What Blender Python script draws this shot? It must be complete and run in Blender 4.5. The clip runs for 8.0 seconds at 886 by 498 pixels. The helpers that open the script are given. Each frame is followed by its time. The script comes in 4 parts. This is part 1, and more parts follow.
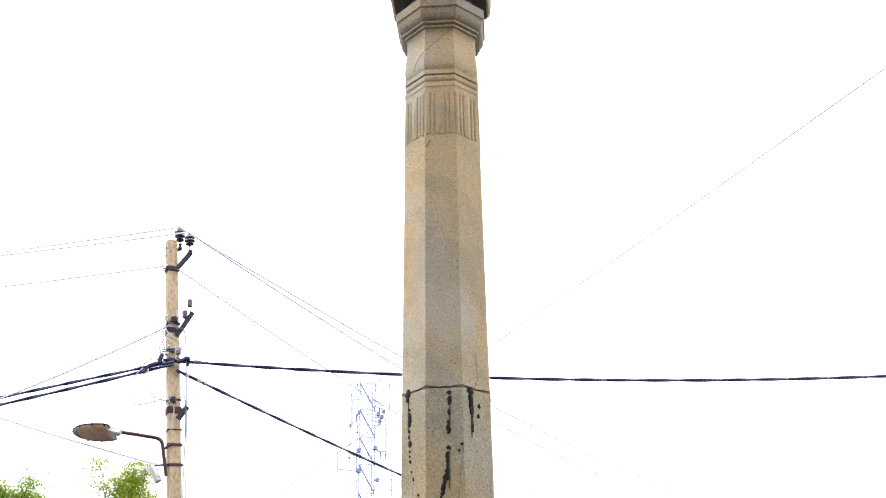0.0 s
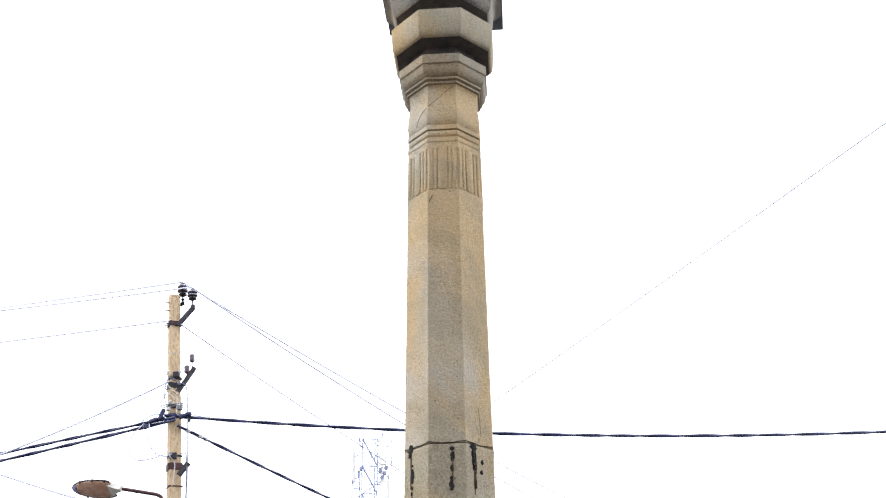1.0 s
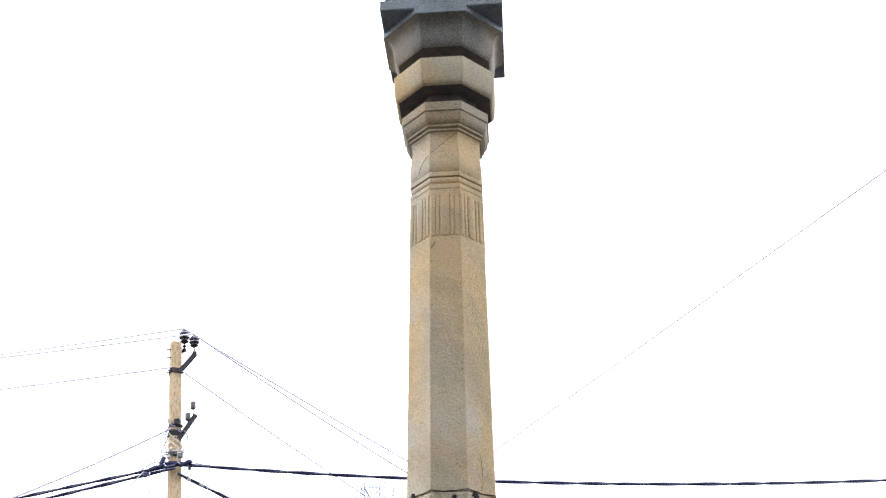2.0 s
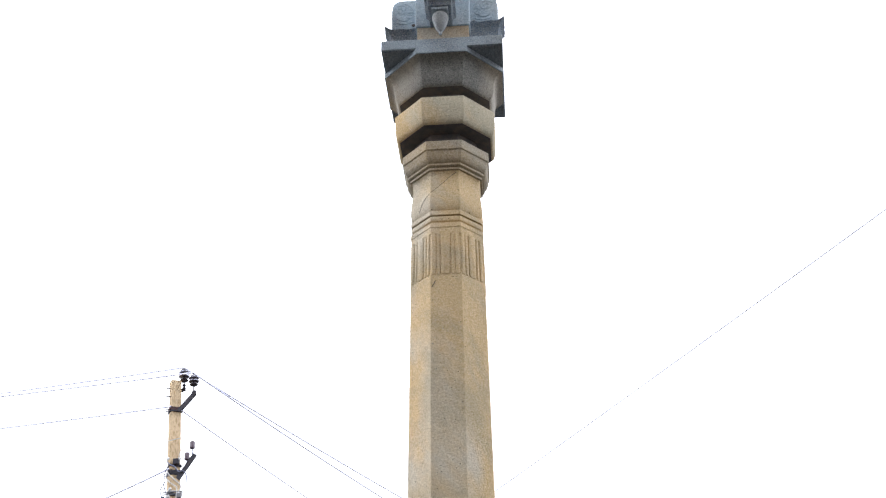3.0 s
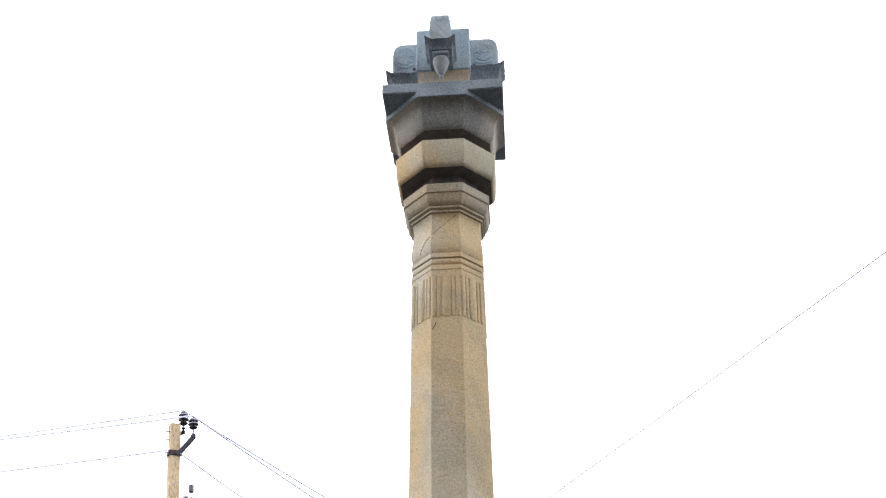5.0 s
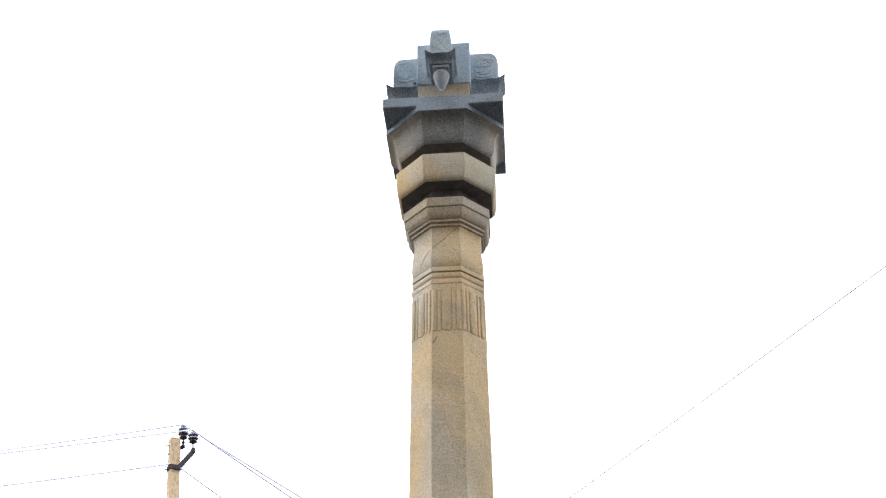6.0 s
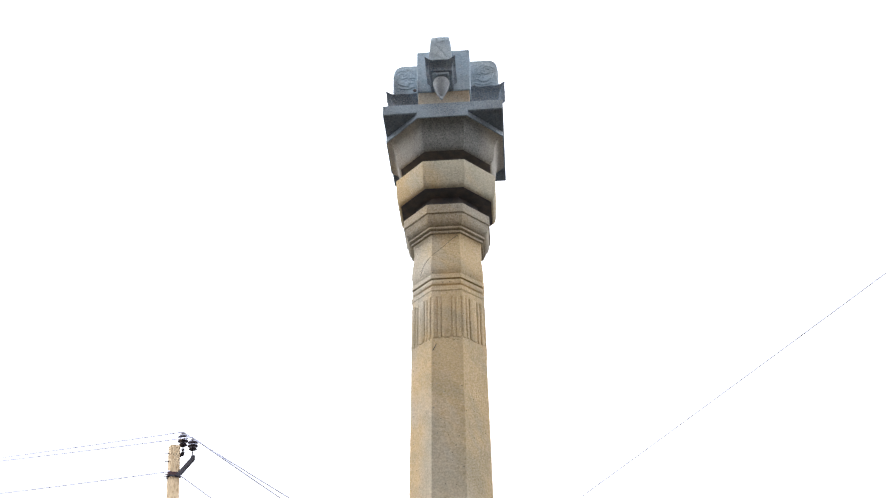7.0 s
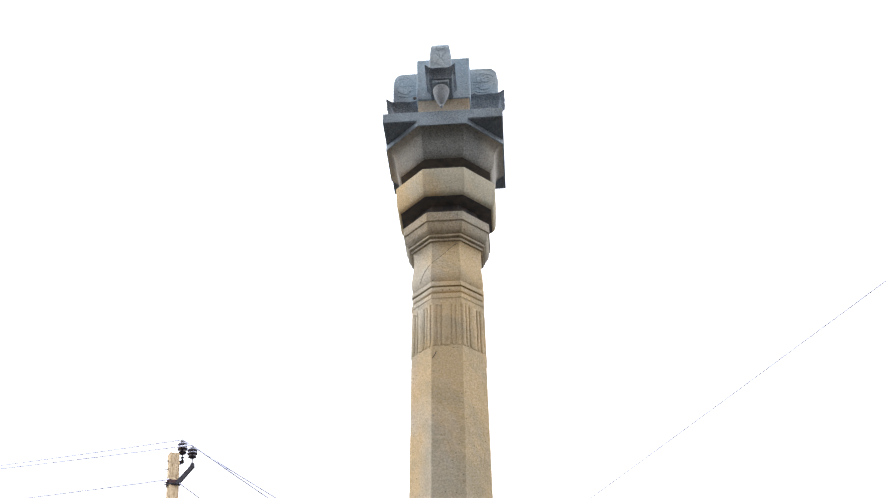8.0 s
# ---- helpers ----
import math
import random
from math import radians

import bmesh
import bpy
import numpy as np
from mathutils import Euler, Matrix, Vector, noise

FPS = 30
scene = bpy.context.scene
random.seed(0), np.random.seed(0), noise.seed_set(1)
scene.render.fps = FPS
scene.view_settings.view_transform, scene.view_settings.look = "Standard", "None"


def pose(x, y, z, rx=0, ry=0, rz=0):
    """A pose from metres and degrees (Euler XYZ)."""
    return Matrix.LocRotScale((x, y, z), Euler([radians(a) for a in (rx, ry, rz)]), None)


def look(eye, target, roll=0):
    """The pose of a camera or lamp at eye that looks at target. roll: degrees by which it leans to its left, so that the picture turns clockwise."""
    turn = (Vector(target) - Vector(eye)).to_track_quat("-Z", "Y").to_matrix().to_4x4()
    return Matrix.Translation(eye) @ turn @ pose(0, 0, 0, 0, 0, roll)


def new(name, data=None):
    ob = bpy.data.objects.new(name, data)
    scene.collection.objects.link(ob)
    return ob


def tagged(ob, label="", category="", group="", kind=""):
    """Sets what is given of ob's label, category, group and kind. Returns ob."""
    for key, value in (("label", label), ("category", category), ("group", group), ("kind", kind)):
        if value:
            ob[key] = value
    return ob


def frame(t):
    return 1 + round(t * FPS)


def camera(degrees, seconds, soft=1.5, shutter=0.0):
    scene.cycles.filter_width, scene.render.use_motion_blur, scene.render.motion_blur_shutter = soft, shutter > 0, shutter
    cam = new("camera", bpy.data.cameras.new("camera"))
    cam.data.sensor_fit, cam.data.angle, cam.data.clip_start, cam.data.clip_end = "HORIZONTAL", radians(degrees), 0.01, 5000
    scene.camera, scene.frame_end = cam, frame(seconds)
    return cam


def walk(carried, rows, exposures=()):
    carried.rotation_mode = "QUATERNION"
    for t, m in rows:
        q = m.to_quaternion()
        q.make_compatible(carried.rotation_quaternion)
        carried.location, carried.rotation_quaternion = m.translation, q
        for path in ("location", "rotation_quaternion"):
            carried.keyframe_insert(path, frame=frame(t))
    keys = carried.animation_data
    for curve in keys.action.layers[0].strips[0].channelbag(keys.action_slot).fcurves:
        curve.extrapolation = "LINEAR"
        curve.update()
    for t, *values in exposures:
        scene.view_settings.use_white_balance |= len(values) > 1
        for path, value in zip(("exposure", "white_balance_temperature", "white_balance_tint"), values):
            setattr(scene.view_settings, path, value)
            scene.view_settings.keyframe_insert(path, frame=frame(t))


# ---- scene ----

EYE = (0.0, 0.0, 1.55)


def tilt(pitch, yaw, roll):
    """The hand-held camera stands at one place and turns."""
    return pose(*EYE, 90 + pitch, 0, yaw) @ pose(0, 0, 0, 0, 0, roll)


cam = camera(43.5, 8.0, soft=1.2)
walk(cam, [
    (0.0, tilt(24.672, -0.204, -0.850)),
    (0.5, tilt(26.010, -0.149, -0.848)),
    (1.0, tilt(27.488, -0.091, -0.845)),
    (1.5, tilt(28.891, -0.041, -0.830)),
    (2.0, tilt(29.889, -0.001, -0.815)),
    (3.5, tilt(32.630, 0.003, -0.780)),
    (4.0, tilt(33.065, -0.002, -0.785)),
    (4.5, tilt(33.580, -0.002, -0.785)),
    (5.0, tilt(34.068, 0.014, -0.770)),
    (6.5, tilt(34.994, 0.025, -0.765)),
    (7.0, tilt(35.144, 0.015, -0.780)),
    (7.5, tilt(35.365, 0.004, -0.778)),
    (8.0, tilt(35.541, 0.000, -0.768)),
])

# ---- world, sun ----
SUN_ELEVATION, SUN_AZIMUTH = 60, -92   # azimuth: degrees from straight behind the camera towards its right
world = bpy.data.worlds.new("overcast_sky")
scene.world = world
world.use_nodes = True
wt = world.node_tree
wt.nodes.clear()
w_out = wt.nodes.new("ShaderNodeOutputWorld")
w_bg = wt.nodes.new("ShaderNodeBackground")
w_sky = wt.nodes.new("ShaderNodeTexSky")
w_sky.sky_type = "NISHITA"
w_sky.sun_disc = False
w_sky.sun_elevation = radians(SUN_ELEVATION)
w_sky.sun_rotation = radians(180 - SUN_AZIMUTH)
w_sky.dust_density = 3.0
w_mix = wt.nodes.new("ShaderNodeMix")
w_mix.data_type = "RGBA"
w_mix.inputs[0].default_value = 0.9
w_mix.inputs[7].default_value = (18.6, 19.2, 20.8, 1)
wt.links.new(w_sky.outputs[0], w_mix.inputs[6])
wt.links.new(w_mix.outputs[2], w_bg.inputs[0])
w_bg.inputs[1].default_value = 0.148
wt.links.new(w_bg.outputs[0], w_out.inputs[0])

sun_data = bpy.data.lights.new("sun", "SUN")
sun_data.energy, sun_data.angle, sun_data.color = 1.2, radians(20), (1.0, 0.94, 0.85)
a, e = radians(SUN_AZIMUTH), radians(SUN_ELEVATION)
sun = new("sun", sun_data)
sun.matrix_world = look((20 * math.sin(a) * math.cos(e), -20 * math.cos(a) * math.cos(e), 20 * math.sin(e)), (0, 0, 0))


# ---- materials ----
def node_material(name):
    m = bpy.data.materials.new(name)
    m.use_nodes = True
    t = m.node_tree
    return m, t, t.nodes["Principled BSDF"]


def noise_node(t, coord, scale, detail=4.0, rough=0.6, stretch=None):
    n = t.nodes.new("ShaderNodeTexNoise")
    n.inputs["Scale"].default_value, n.inputs["Detail"].default_value, n.inputs["Roughness"].default_value = scale, detail, rough
    if stretch:
        k = t.nodes.new("ShaderNodeMapping")
        k.inputs["Scale"].default_value = stretch
        t.links.new(coord, k.inputs["Vector"])
        coord = k.outputs[0]
    t.links.new(coord, n.inputs["Vector"])
    return n.outputs[0]


def ramp(t, fac, lo, hi, a=0.0, b=1.0):
    r = t.nodes.new("ShaderNodeMapRange")
    r.inputs[1].default_value, r.inputs[2].default_value, r.inputs[3].default_value, r.inputs[4].default_value = lo, hi, a, b
    t.links.new(fac, r.inputs[0])
    return r.outputs[0]


def blend(t, fac, one, two, kind="MIX"):
    m = t.nodes.new("ShaderNodeMix")
    m.data_type, m.blend_type = "RGBA", kind
    for socket, value in ((0, fac), (6, one), (7, two)):
        if isinstance(value, (int, float)):
            m.inputs[socket].default_value = value
        elif isinstance(value, tuple):
            m.inputs[socket].default_value = (*value, 1)
        else:
            t.links.new(value, m.inputs[socket])
    return m.outputs[2]


def bump(t, bsdf, height, strength, distance):
    b = t.nodes.new("ShaderNodeBump")
    b.inputs["Strength"].default_value, b.inputs["Distance"].default_value = strength, distance
    t.links.new(height, b.inputs["Height"])
    t.links.new(b.outputs[0], bsdf.inputs["Normal"])


def coords(t):
    return t.nodes.new("ShaderNodeTexCoord").outputs["Object"]


def leaning(t, coord, degrees, stretch):
    """Coordinates whose beds lean by an angle in the x-z plane and are drawn out along it."""
    turn = t.nodes.new("ShaderNodeMapping")
    turn.inputs["Rotation"].default_value = (0.0, radians(degrees), radians(20))
    t.links.new(coord, turn.inputs["Vector"])
    scale = t.nodes.new("ShaderNodeMapping")
    scale.inputs["Scale"].default_value = stretch
    t.links.new(turn.outputs[0], scale.inputs["Vector"])
    return scale.outputs[0]


def sums(t, one, two, kind="ADD"):
    n = t.nodes.new("ShaderNodeMath")
    n.operation = kind
    for socket, value in ((0, one), (1, two)):
        if isinstance(value, (int, float)):
            n.inputs[socket].default_value = value
        else:
            t.links.new(value, n.inputs[socket])
    return n.outputs[0]


def stone(name, grey, ochre, dark, ochre_lo, ochre_hi, stain=0.35, iron=0.0, dark_band=0.0, relief=0.0065, speckle=1.0):
    """Dressed sandstone: leaning grey and ochre beds, dark pits, pale crystals, water stains."""
    m, t, b = node_material(name)
    c = coords(t)
    slanted = leaning(t, c, 38, (1.0, 1.0, 0.40))
    beds = noise_node(t, slanted, 2.6, 4, 0.52)
    xyz = t.nodes.new("ShaderNodeSeparateXYZ")
    t.links.new(c, xyz.inputs[0])
    if iron:
        # iron-rich beds run through the upper half of the shaft and towards one side, and stop below the neck
        high = sums(t, ramp(t, xyz.outputs[2], 3.5, 4.5, 0.0, iron), ramp(t, xyz.outputs[2], 4.85, 5.15, 0.0, 1.3 * iron), "SUBTRACT")
        beds = sums(t, beds, sums(t, high, ramp(t, xyz.outputs[0], -0.2, 0.2, -0.5 * iron, 0.6 * iron)))
    col = blend(t, ramp(t, beds, ochre_lo, ochre_hi), grey, ochre)
    rosy = noise_node(t, c, 6.5, 4, 0.6, (1.0, 1.0, 0.7))
    col = blend(t, ramp(t, rosy, 0.52, 0.70, 0.0, 0.30), col, tuple(v * k for v, k in zip(grey, (1.16, 1.0, 0.92))))
    patches = noise_node(t, leaning(t, c, 52, (1.0, 1.0, 0.42)), 4.0, 4, 0.55)
    col = blend(t, ramp(t, patches, 0.48, 0.66, 0.0, stain), col, dark)
    streak = noise_node(t, c, 16.0, 3, 0.6, (1.0, 1.0, 0.09))
    col = blend(t, ramp(t, streak, 0.56, 0.76, 0.0, 0.25), col, dark)
    if dark_band:
        # a darker grey band with ragged edges, centred at x = 0.045
        across = sums(t, sums(t, xyz.outputs[0], -0.045), 0.0, "ABSOLUTE")
        ragged = sums(t, sums(t, noise_node(t, c, 14.0, 4, 0.6, (1.0, 1.0, 0.3)), 0.07, "MULTIPLY"), across)
        col = blend(t, ramp(t, ragged, 0.195, 0.275, dark_band, 0.0), col, (0.13, 0.14, 0.138))
    mottle = noise_node(t, c, 38.0, 4, 0.7)
    col = blend(t, ramp(t, mottle, 0.42, 0.74, 0.0, 0.22), col, blend(t, 0.5, col, (0.10, 0.09, 0.075)))
    grain = noise_node(t, c, 105.0, 2, 0.8)
    col = blend(t, ramp(t, grain, 0.34, 0.68, 0.0, 1.0), blend(t, 0.26 * speckle, col, (0.05, 0.042, 0.035)), blend(t, 0.20 * speckle, col, (0.86, 0.82, 0.73)))
    v = t.nodes.new("ShaderNodeTexVoronoi")
    v.inputs["Scale"].default_value = 52.0
    t.links.new(c, v.inputs["Vector"])
    chance = t.nodes.new("ShaderNodeSeparateColor")
    t.links.new(v.outputs["Color"], chance.inputs[0])
    spot = ramp(t, v.outputs["Distance"], 0.11, 0.24, 1.0, 0.0)
    pit = sums(t, spot, ramp(t, chance.outputs[0], 0.85, 0.90), "MULTIPLY")
    chip = sums(t, spot, ramp(t, chance.outputs[1], 0.80, 0.88), "MULTIPLY")
    col = blend(t, sums(t, pit, 0.62, "MULTIPLY"), col, (0.09, 0.075, 0.06))
    col = blend(t, sums(t, chip, 0.55, "MULTIPLY"), col, blend(t, 0.4, col, (0.90, 0.87, 0.80)))
    t.links.new(col, b.inputs["Base Color"])
    b.inputs["Roughness"].default_value = 0.86
    b.inputs["Specular IOR Level"].default_value = 0.25
    rough = sums(t, noise_node(t, c, 80.0, 4, 0.75), sums(t, noise_node(t, c, 17.0, 3, 0.6), 0.45, "MULTIPLY"))
    bump(t, b, sums(t, rough, pit, "SUBTRACT"), 0.95, relief * speckle)
    return m


def plain(name, colour, rough, metal=0.0, worn=None, scale=30.0, amount=0.5, relief=0.25, lo=0.42, hi=0.68, stretch=None):
    """A surface of one colour with a worn or stained second one."""
    m, t, b = node_material(name)
    c = coords(t)
    n = noise_node(t, c, scale, 5, 0.65, stretch)
    fine = noise_node(t, c, scale * 7, 3, 0.7)
    col = blend(t, ramp(t, n, lo, hi, 0.0, amount), colour, worn or tuple(0.55 * v for v in colour))
    col = blend(t, ramp(t, fine, 0.35, 0.7, 0.0, 0.22), col, tuple(0.45 * v for v in colour))
    t.links.new(col, b.inputs["Base Color"])
    t.links.new(ramp(t, fine, 0.3, 0.7, max(rough - 0.12, 0.05), min(rough + 0.1, 1.0)), b.inputs["Roughness"])
    b.inputs["Metallic"].default_value = metal
    if relief:
        bump(t, b, fine, relief, 0.004)
    return m


M_STONE = stone("buff_sandstone", (0.665, 0.585, 0.45), (0.735, 0.525, 0.265), (0.47, 0.39, 0.245), 0.42, 0.56, 0.75, 0.15)
M_STONE_BAND = stone("ochre_sandstone", (0.54, 0.475, 0.335), (0.63, 0.43, 0.19), (0.36, 0.335, 0.235), 0.39, 0.57, 0.75)
M_STONE_LOW = stone("pale_sandstone", (0.57, 0.49, 0.335), (0.62, 0.45, 0.215), (0.36, 0.305, 0.19), 0.38, 0.56, 0.6, speckle=1.3)
M_STONE_CAP = stone("weathered_sandstone", (0.43, 0.375, 0.28), (0.46, 0.345, 0.20), (0.19, 0.18, 0.155), 0.45, 0.64, 0.6)
M_STONE_DARK = stone("dark_banded_brown_stone", (0.38, 0.345, 0.29), (0.42, 0.335, 0.23), (0.16, 0.16, 0.16), 0.46, 0.68, 0.55, 0.0, 0.85)
M_STONE_BUD = stone("brown_grey_stone", (0.30, 0.325, 0.35), (0.36, 0.34, 0.31), (0.14, 0.145, 0.155), 0.50, 0.70, 0.5)
M_STONE_TOP = stone("lichen_grey_stone", (0.395, 0.515, 0.62), (0.52, 0.59, 0.62), (0.14, 0.185, 0.235), 0.50, 0.70, 0.8, relief=0.008)
M_STONE_DAMP = stone("damp_grey_stone", (0.275, 0.350, 0.420), (0.37, 0.41, 0.41), (0.10, 0.13, 0.165), 0.50, 0.70, 0.7, relief=0.008)
# darker copy of the grey stone, shade painted in, for undersides and ledges
M_STONE_SHADED = stone("shaded_grey_stone", (0.145, 0.200, 0.270), (0.23, 0.275, 0.32), (0.05, 0.067, 0.095), 0.50, 0.70, 0.75, relief=0.008)
M_STONE_SHELTERED = stone("sheltered_brown_stone", (0.47, 0.41, 0.32), (0.48, 0.33, 0.18), (0.20, 0.165, 0.13), 0.44, 0.64)
# near-black stone: shade painted into the capital's recess and undersides
M_SHADE_BLACK = plain("shade_black_stone", (0.075, 0.070, 0.072), 0.95, worn=(0.17, 0.13, 0.095), scale=18, relief=0.4)
STONES = (M_STONE, M_STONE_BAND, M_STONE_SHADED, M_STONE_LOW, M_STONE_CAP, M_STONE_DARK, M_STONE_BUD, M_STONE_TOP, M_STONE_DAMP, M_STONE_SHELTERED)
M_TAR = plain("black_tar", (0.009, 0.008, 0.008), 0.85, worn=(0.022, 0.018, 0.014), scale=60, relief=0.8)
M_RUST_STAIN = plain("rust_brown_stain", (0.12, 0.075, 0.045), 0.9, worn=(0.22, 0.17, 0.11), scale=50)
M_CRACK = plain("crack_dirt", (0.10, 0.09, 0.08), 0.95, scale=80)
M_POLE = plain("ochre_weathered_concrete", (0.84, 0.65, 0.42), 0.9, worn=(0.44, 0.26, 0.115), scale=62, amount=0.85, relief=1.8, lo=0.44, hi=0.68, stretch=(1, 1, 0.38))
M_RUSTED = plain("rust_brown_painted_steel", (0.060, 0.027, 0.030), 0.62, 0.3, worn=(0.15, 0.055, 0.045), scale=22)
M_DARK_STEEL = plain("dark_galvanised_steel", (0.028, 0.028, 0.04), 0.55, 0.4, worn=(0.07, 0.05, 0.045), scale=25)
M_GREY_STEEL = plain("dull_grey_steel", (0.22, 0.23, 0.25), 0.5, 0.5, worn=(0.12, 0.10, 0.09), scale=25)
M_PORCELAIN = plain("brown_glazed_porcelain", (0.028, 0.020, 0.028), 0.18, worn=(0.07, 0.05, 0.05), scale=18, relief=0.0)
M_PURPLE_PORCELAIN = plain("mauve_glazed_porcelain", (0.12, 0.085, 0.11), 0.25, worn=(0.3, 0.27, 0.3), scale=30, relief=0.0)
M_CABLE = plain("black_cable_sheath", (0.017, 0.023, 0.080), 0.42, worn=(0.04, 0.05, 0.15), scale=9)
M_WIRE = plain("aluminium_wire", (0.76, 0.78, 0.95), 0.45, 0.6, worn=(0.66, 0.68, 0.85), scale=12, relief=0.0)
M_DULL_WIRE = plain("blue_grey_wire_sheath", (0.20, 0.22, 0.32), 0.6, worn=(0.14, 0.15, 0.22), scale=12, relief=0.0)
M_WHITE_CABLE = plain("white_cable_sheath", (0.70, 0.70, 0.70), 0.5, worn=(0.5, 0.49, 0.46), scale=12, relief=0.0)
M_BLUE_CABLE = plain("blue_cable_sheath", (0.16, 0.30, 0.55), 0.5, scale=12, relief=0.0)
M_LAMP_SHELL = plain("dusty_white_enamel", (0.70, 0.68, 0.62), 0.5, worn=(0.45, 0.40, 0.33), scale=14)
M_LAMP_GLASS = plain("dusty_amber_lamp_cover", (0.50, 0.27, 0.17), 0.30, worn=(0.66, 0.50, 0.38), scale=7, amount=0.8, relief=0.05)
M_GALVANISED = plain("galvanised_steel", (0.20, 0.24, 0.40), 0.6, 0.1, worn=(0.13, 0.16, 0.28), scale=2)
M_ANTENNA = plain("white_antenna_plastic", (0.80, 0.79, 0.75), 0.5, worn=(0.7, 0.68, 0.62), scale=3, relief=0.0)
M_BARK = plain("grey_brown_bark", (0.16, 0.12, 0.085), 0.95, worn=(0.08, 0.06, 0.045), scale=12, relief=0.8, stretch=(1, 1, 0.2))
M_GROUND = plain("dusty_earth_and_asphalt", (0.046, 0.042, 0.038), 0.95, worn=(0.034, 0.033, 0.032), scale=0.6, relief=0.5)
M_LIGHT_BLOCKER = plain("light_blocker_stone", (0.11, 0.097, 0.083), 0.9, worn=(0.075, 0.067, 0.06), scale=1.4, relief=0.3)


def leaf_material(name, one, two):
    m, t, b = node_material(name)
    info = t.nodes.new("ShaderNodeNewGeometry")
    col = blend(t, info.outputs["Random Per Island"], one, two)
    t.links.new(col, b.inputs["Base Color"])
    b.inputs["Roughness"].default_value = 0.5
    tr = t.nodes.new("ShaderNodeBsdfTranslucent")
    t.links.new(blend(t, 0.6, col, (0.38, 0.50, 0.05)), tr.inputs[0])
    mix = t.nodes.new("ShaderNodeMixShader")
    mix.inputs[0].default_value = 0.55
    out = t.nodes["Material Output"]
    t.links.new(b.outputs[0], mix.inputs[1])
    t.links.new(tr.outputs[0], mix.inputs[2])
    t.links.new(mix.outputs[0], out.inputs[0])
    return m


M_LEAF = leaf_material("fresh_green_leaves", (0.13, 0.21, 0.015), (0.48, 0.49, 0.07))
M_LEAF_DARK = leaf_material("mid_green_leaves", (0.08, 0.17, 0.025), (0.30, 0.38, 0.07))


# ---- mesh helpers ----
def thing(name, m, label, category, group="", kind=""):
    ob = new(name)
    ob.empty_display_size = 0.1
    ob.matrix_world = m
    return tagged(ob, label, category, group, kind)


def finish(name, me, material, parent, label="", smooth=True, bevel=0.0):
    me.materials.append(material)
    if smooth:
        for p in me.polygons:
            p.use_smooth = True
        if not bevel:
            me.set_sharp_from_angle(angle=radians(32))
    ob = new(name, me)
    ob.parent = parent
    if bevel:
        k = ob.modifiers.new("worn_edges", "BEVEL")
        k.width, k.segments, k.limit_method, k.angle_limit, k.harden_normals = bevel, 2, "ANGLE", radians(32), True
    return tagged(ob, label)


def part(name, bm, material, parent, label="", smooth=True, bevel=0.0):
    bmesh.ops.recalc_face_normals(bm, faces=bm.faces)
    me = bpy.data.meshes.new(name)
    bm.to_mesh(me)
    bm.free()
    return finish(name, me, material, parent, label, smooth, bevel)


def rings_mesh(bm, rings, cap=True, closed=True):
    """Skin a list of rings of points."""
    vs = [[bm.verts.new(p) for p in ring] for ring in rings]
    n = len(vs[0])
    for lo, hi in zip(vs, vs[1:]):
        for i in range(n if closed else n - 1):
            j = (i + 1) % n
            bm.faces.new((lo[i], lo[j], hi[j], hi[i]))
    if cap:
        bm.faces.new(vs[0][::-1])
        bm.faces.new(vs[-1])
    return bm


def octagon(r, z, wobble=0.0):
    out = []
    for k in range(8):
        t = radians(-112.5 + 45 * k)
        q = r * (1 + wobble * noise.noise((3 * math.cos(t), 3 * math.sin(t), 4 * z)))
        out.append((q * math.cos(t), q * math.sin(t), z))
    return out


def eight_sided(profile, wobble=0.0):
    return rings_mesh(bmesh.new(), [octagon(r, z, wobble) for r, z in profile])


def lathe(profile, m=Matrix(), sides=20):
    bm = rings_mesh(bmesh.new(), [[(r * math.cos(2 * math.pi * k / sides), r * math.sin(2 * math.pi * k / sides), z) for k in range(sides)] for r, z in profile])
    bm.transform(m)
    return bm


def block(x0, x1, y0, y1, z0, z1, taper=1.0):
    """A box, its top drawn in to taper."""
    cx, cy = (x0 + x1) / 2, (y0 + y1) / 2
    low = [(x0, y0, z0), (x1, y0, z0), (x1, y1, z0), (x0, y1, z0)]
    top = [(cx + (x - cx) * taper, cy + (y - cy) * taper, z1) for x, y, z in low]
    return rings_mesh(bmesh.new(), [low, top])


def extruded(outline, y0, y1):
    """An outline in x and z, drawn out along y."""
    return rings_mesh(bmesh.new(), [[(x, y0, z) for x, z in outline], [(x, y1, z) for x, z in outline]])


def smooth_path(points, steps=8):
    p = [Vector(q) for q in points]
    p = [2 * p[0] - p[1]] + p + [2 * p[-1] - p[-2]]
    out = []
    for a, b, c, d in zip(p, p[1:], p[2:], p[3:]):
        for i in range(steps):
            t = i / steps
            out.append(0.5 * (2 * b + (c - a) * t + (2 * a - 5 * b + 4 * c - d) * t * t + (3 * b - a - 3 * c + d) * t ** 3))
    return out + [p[-2]]


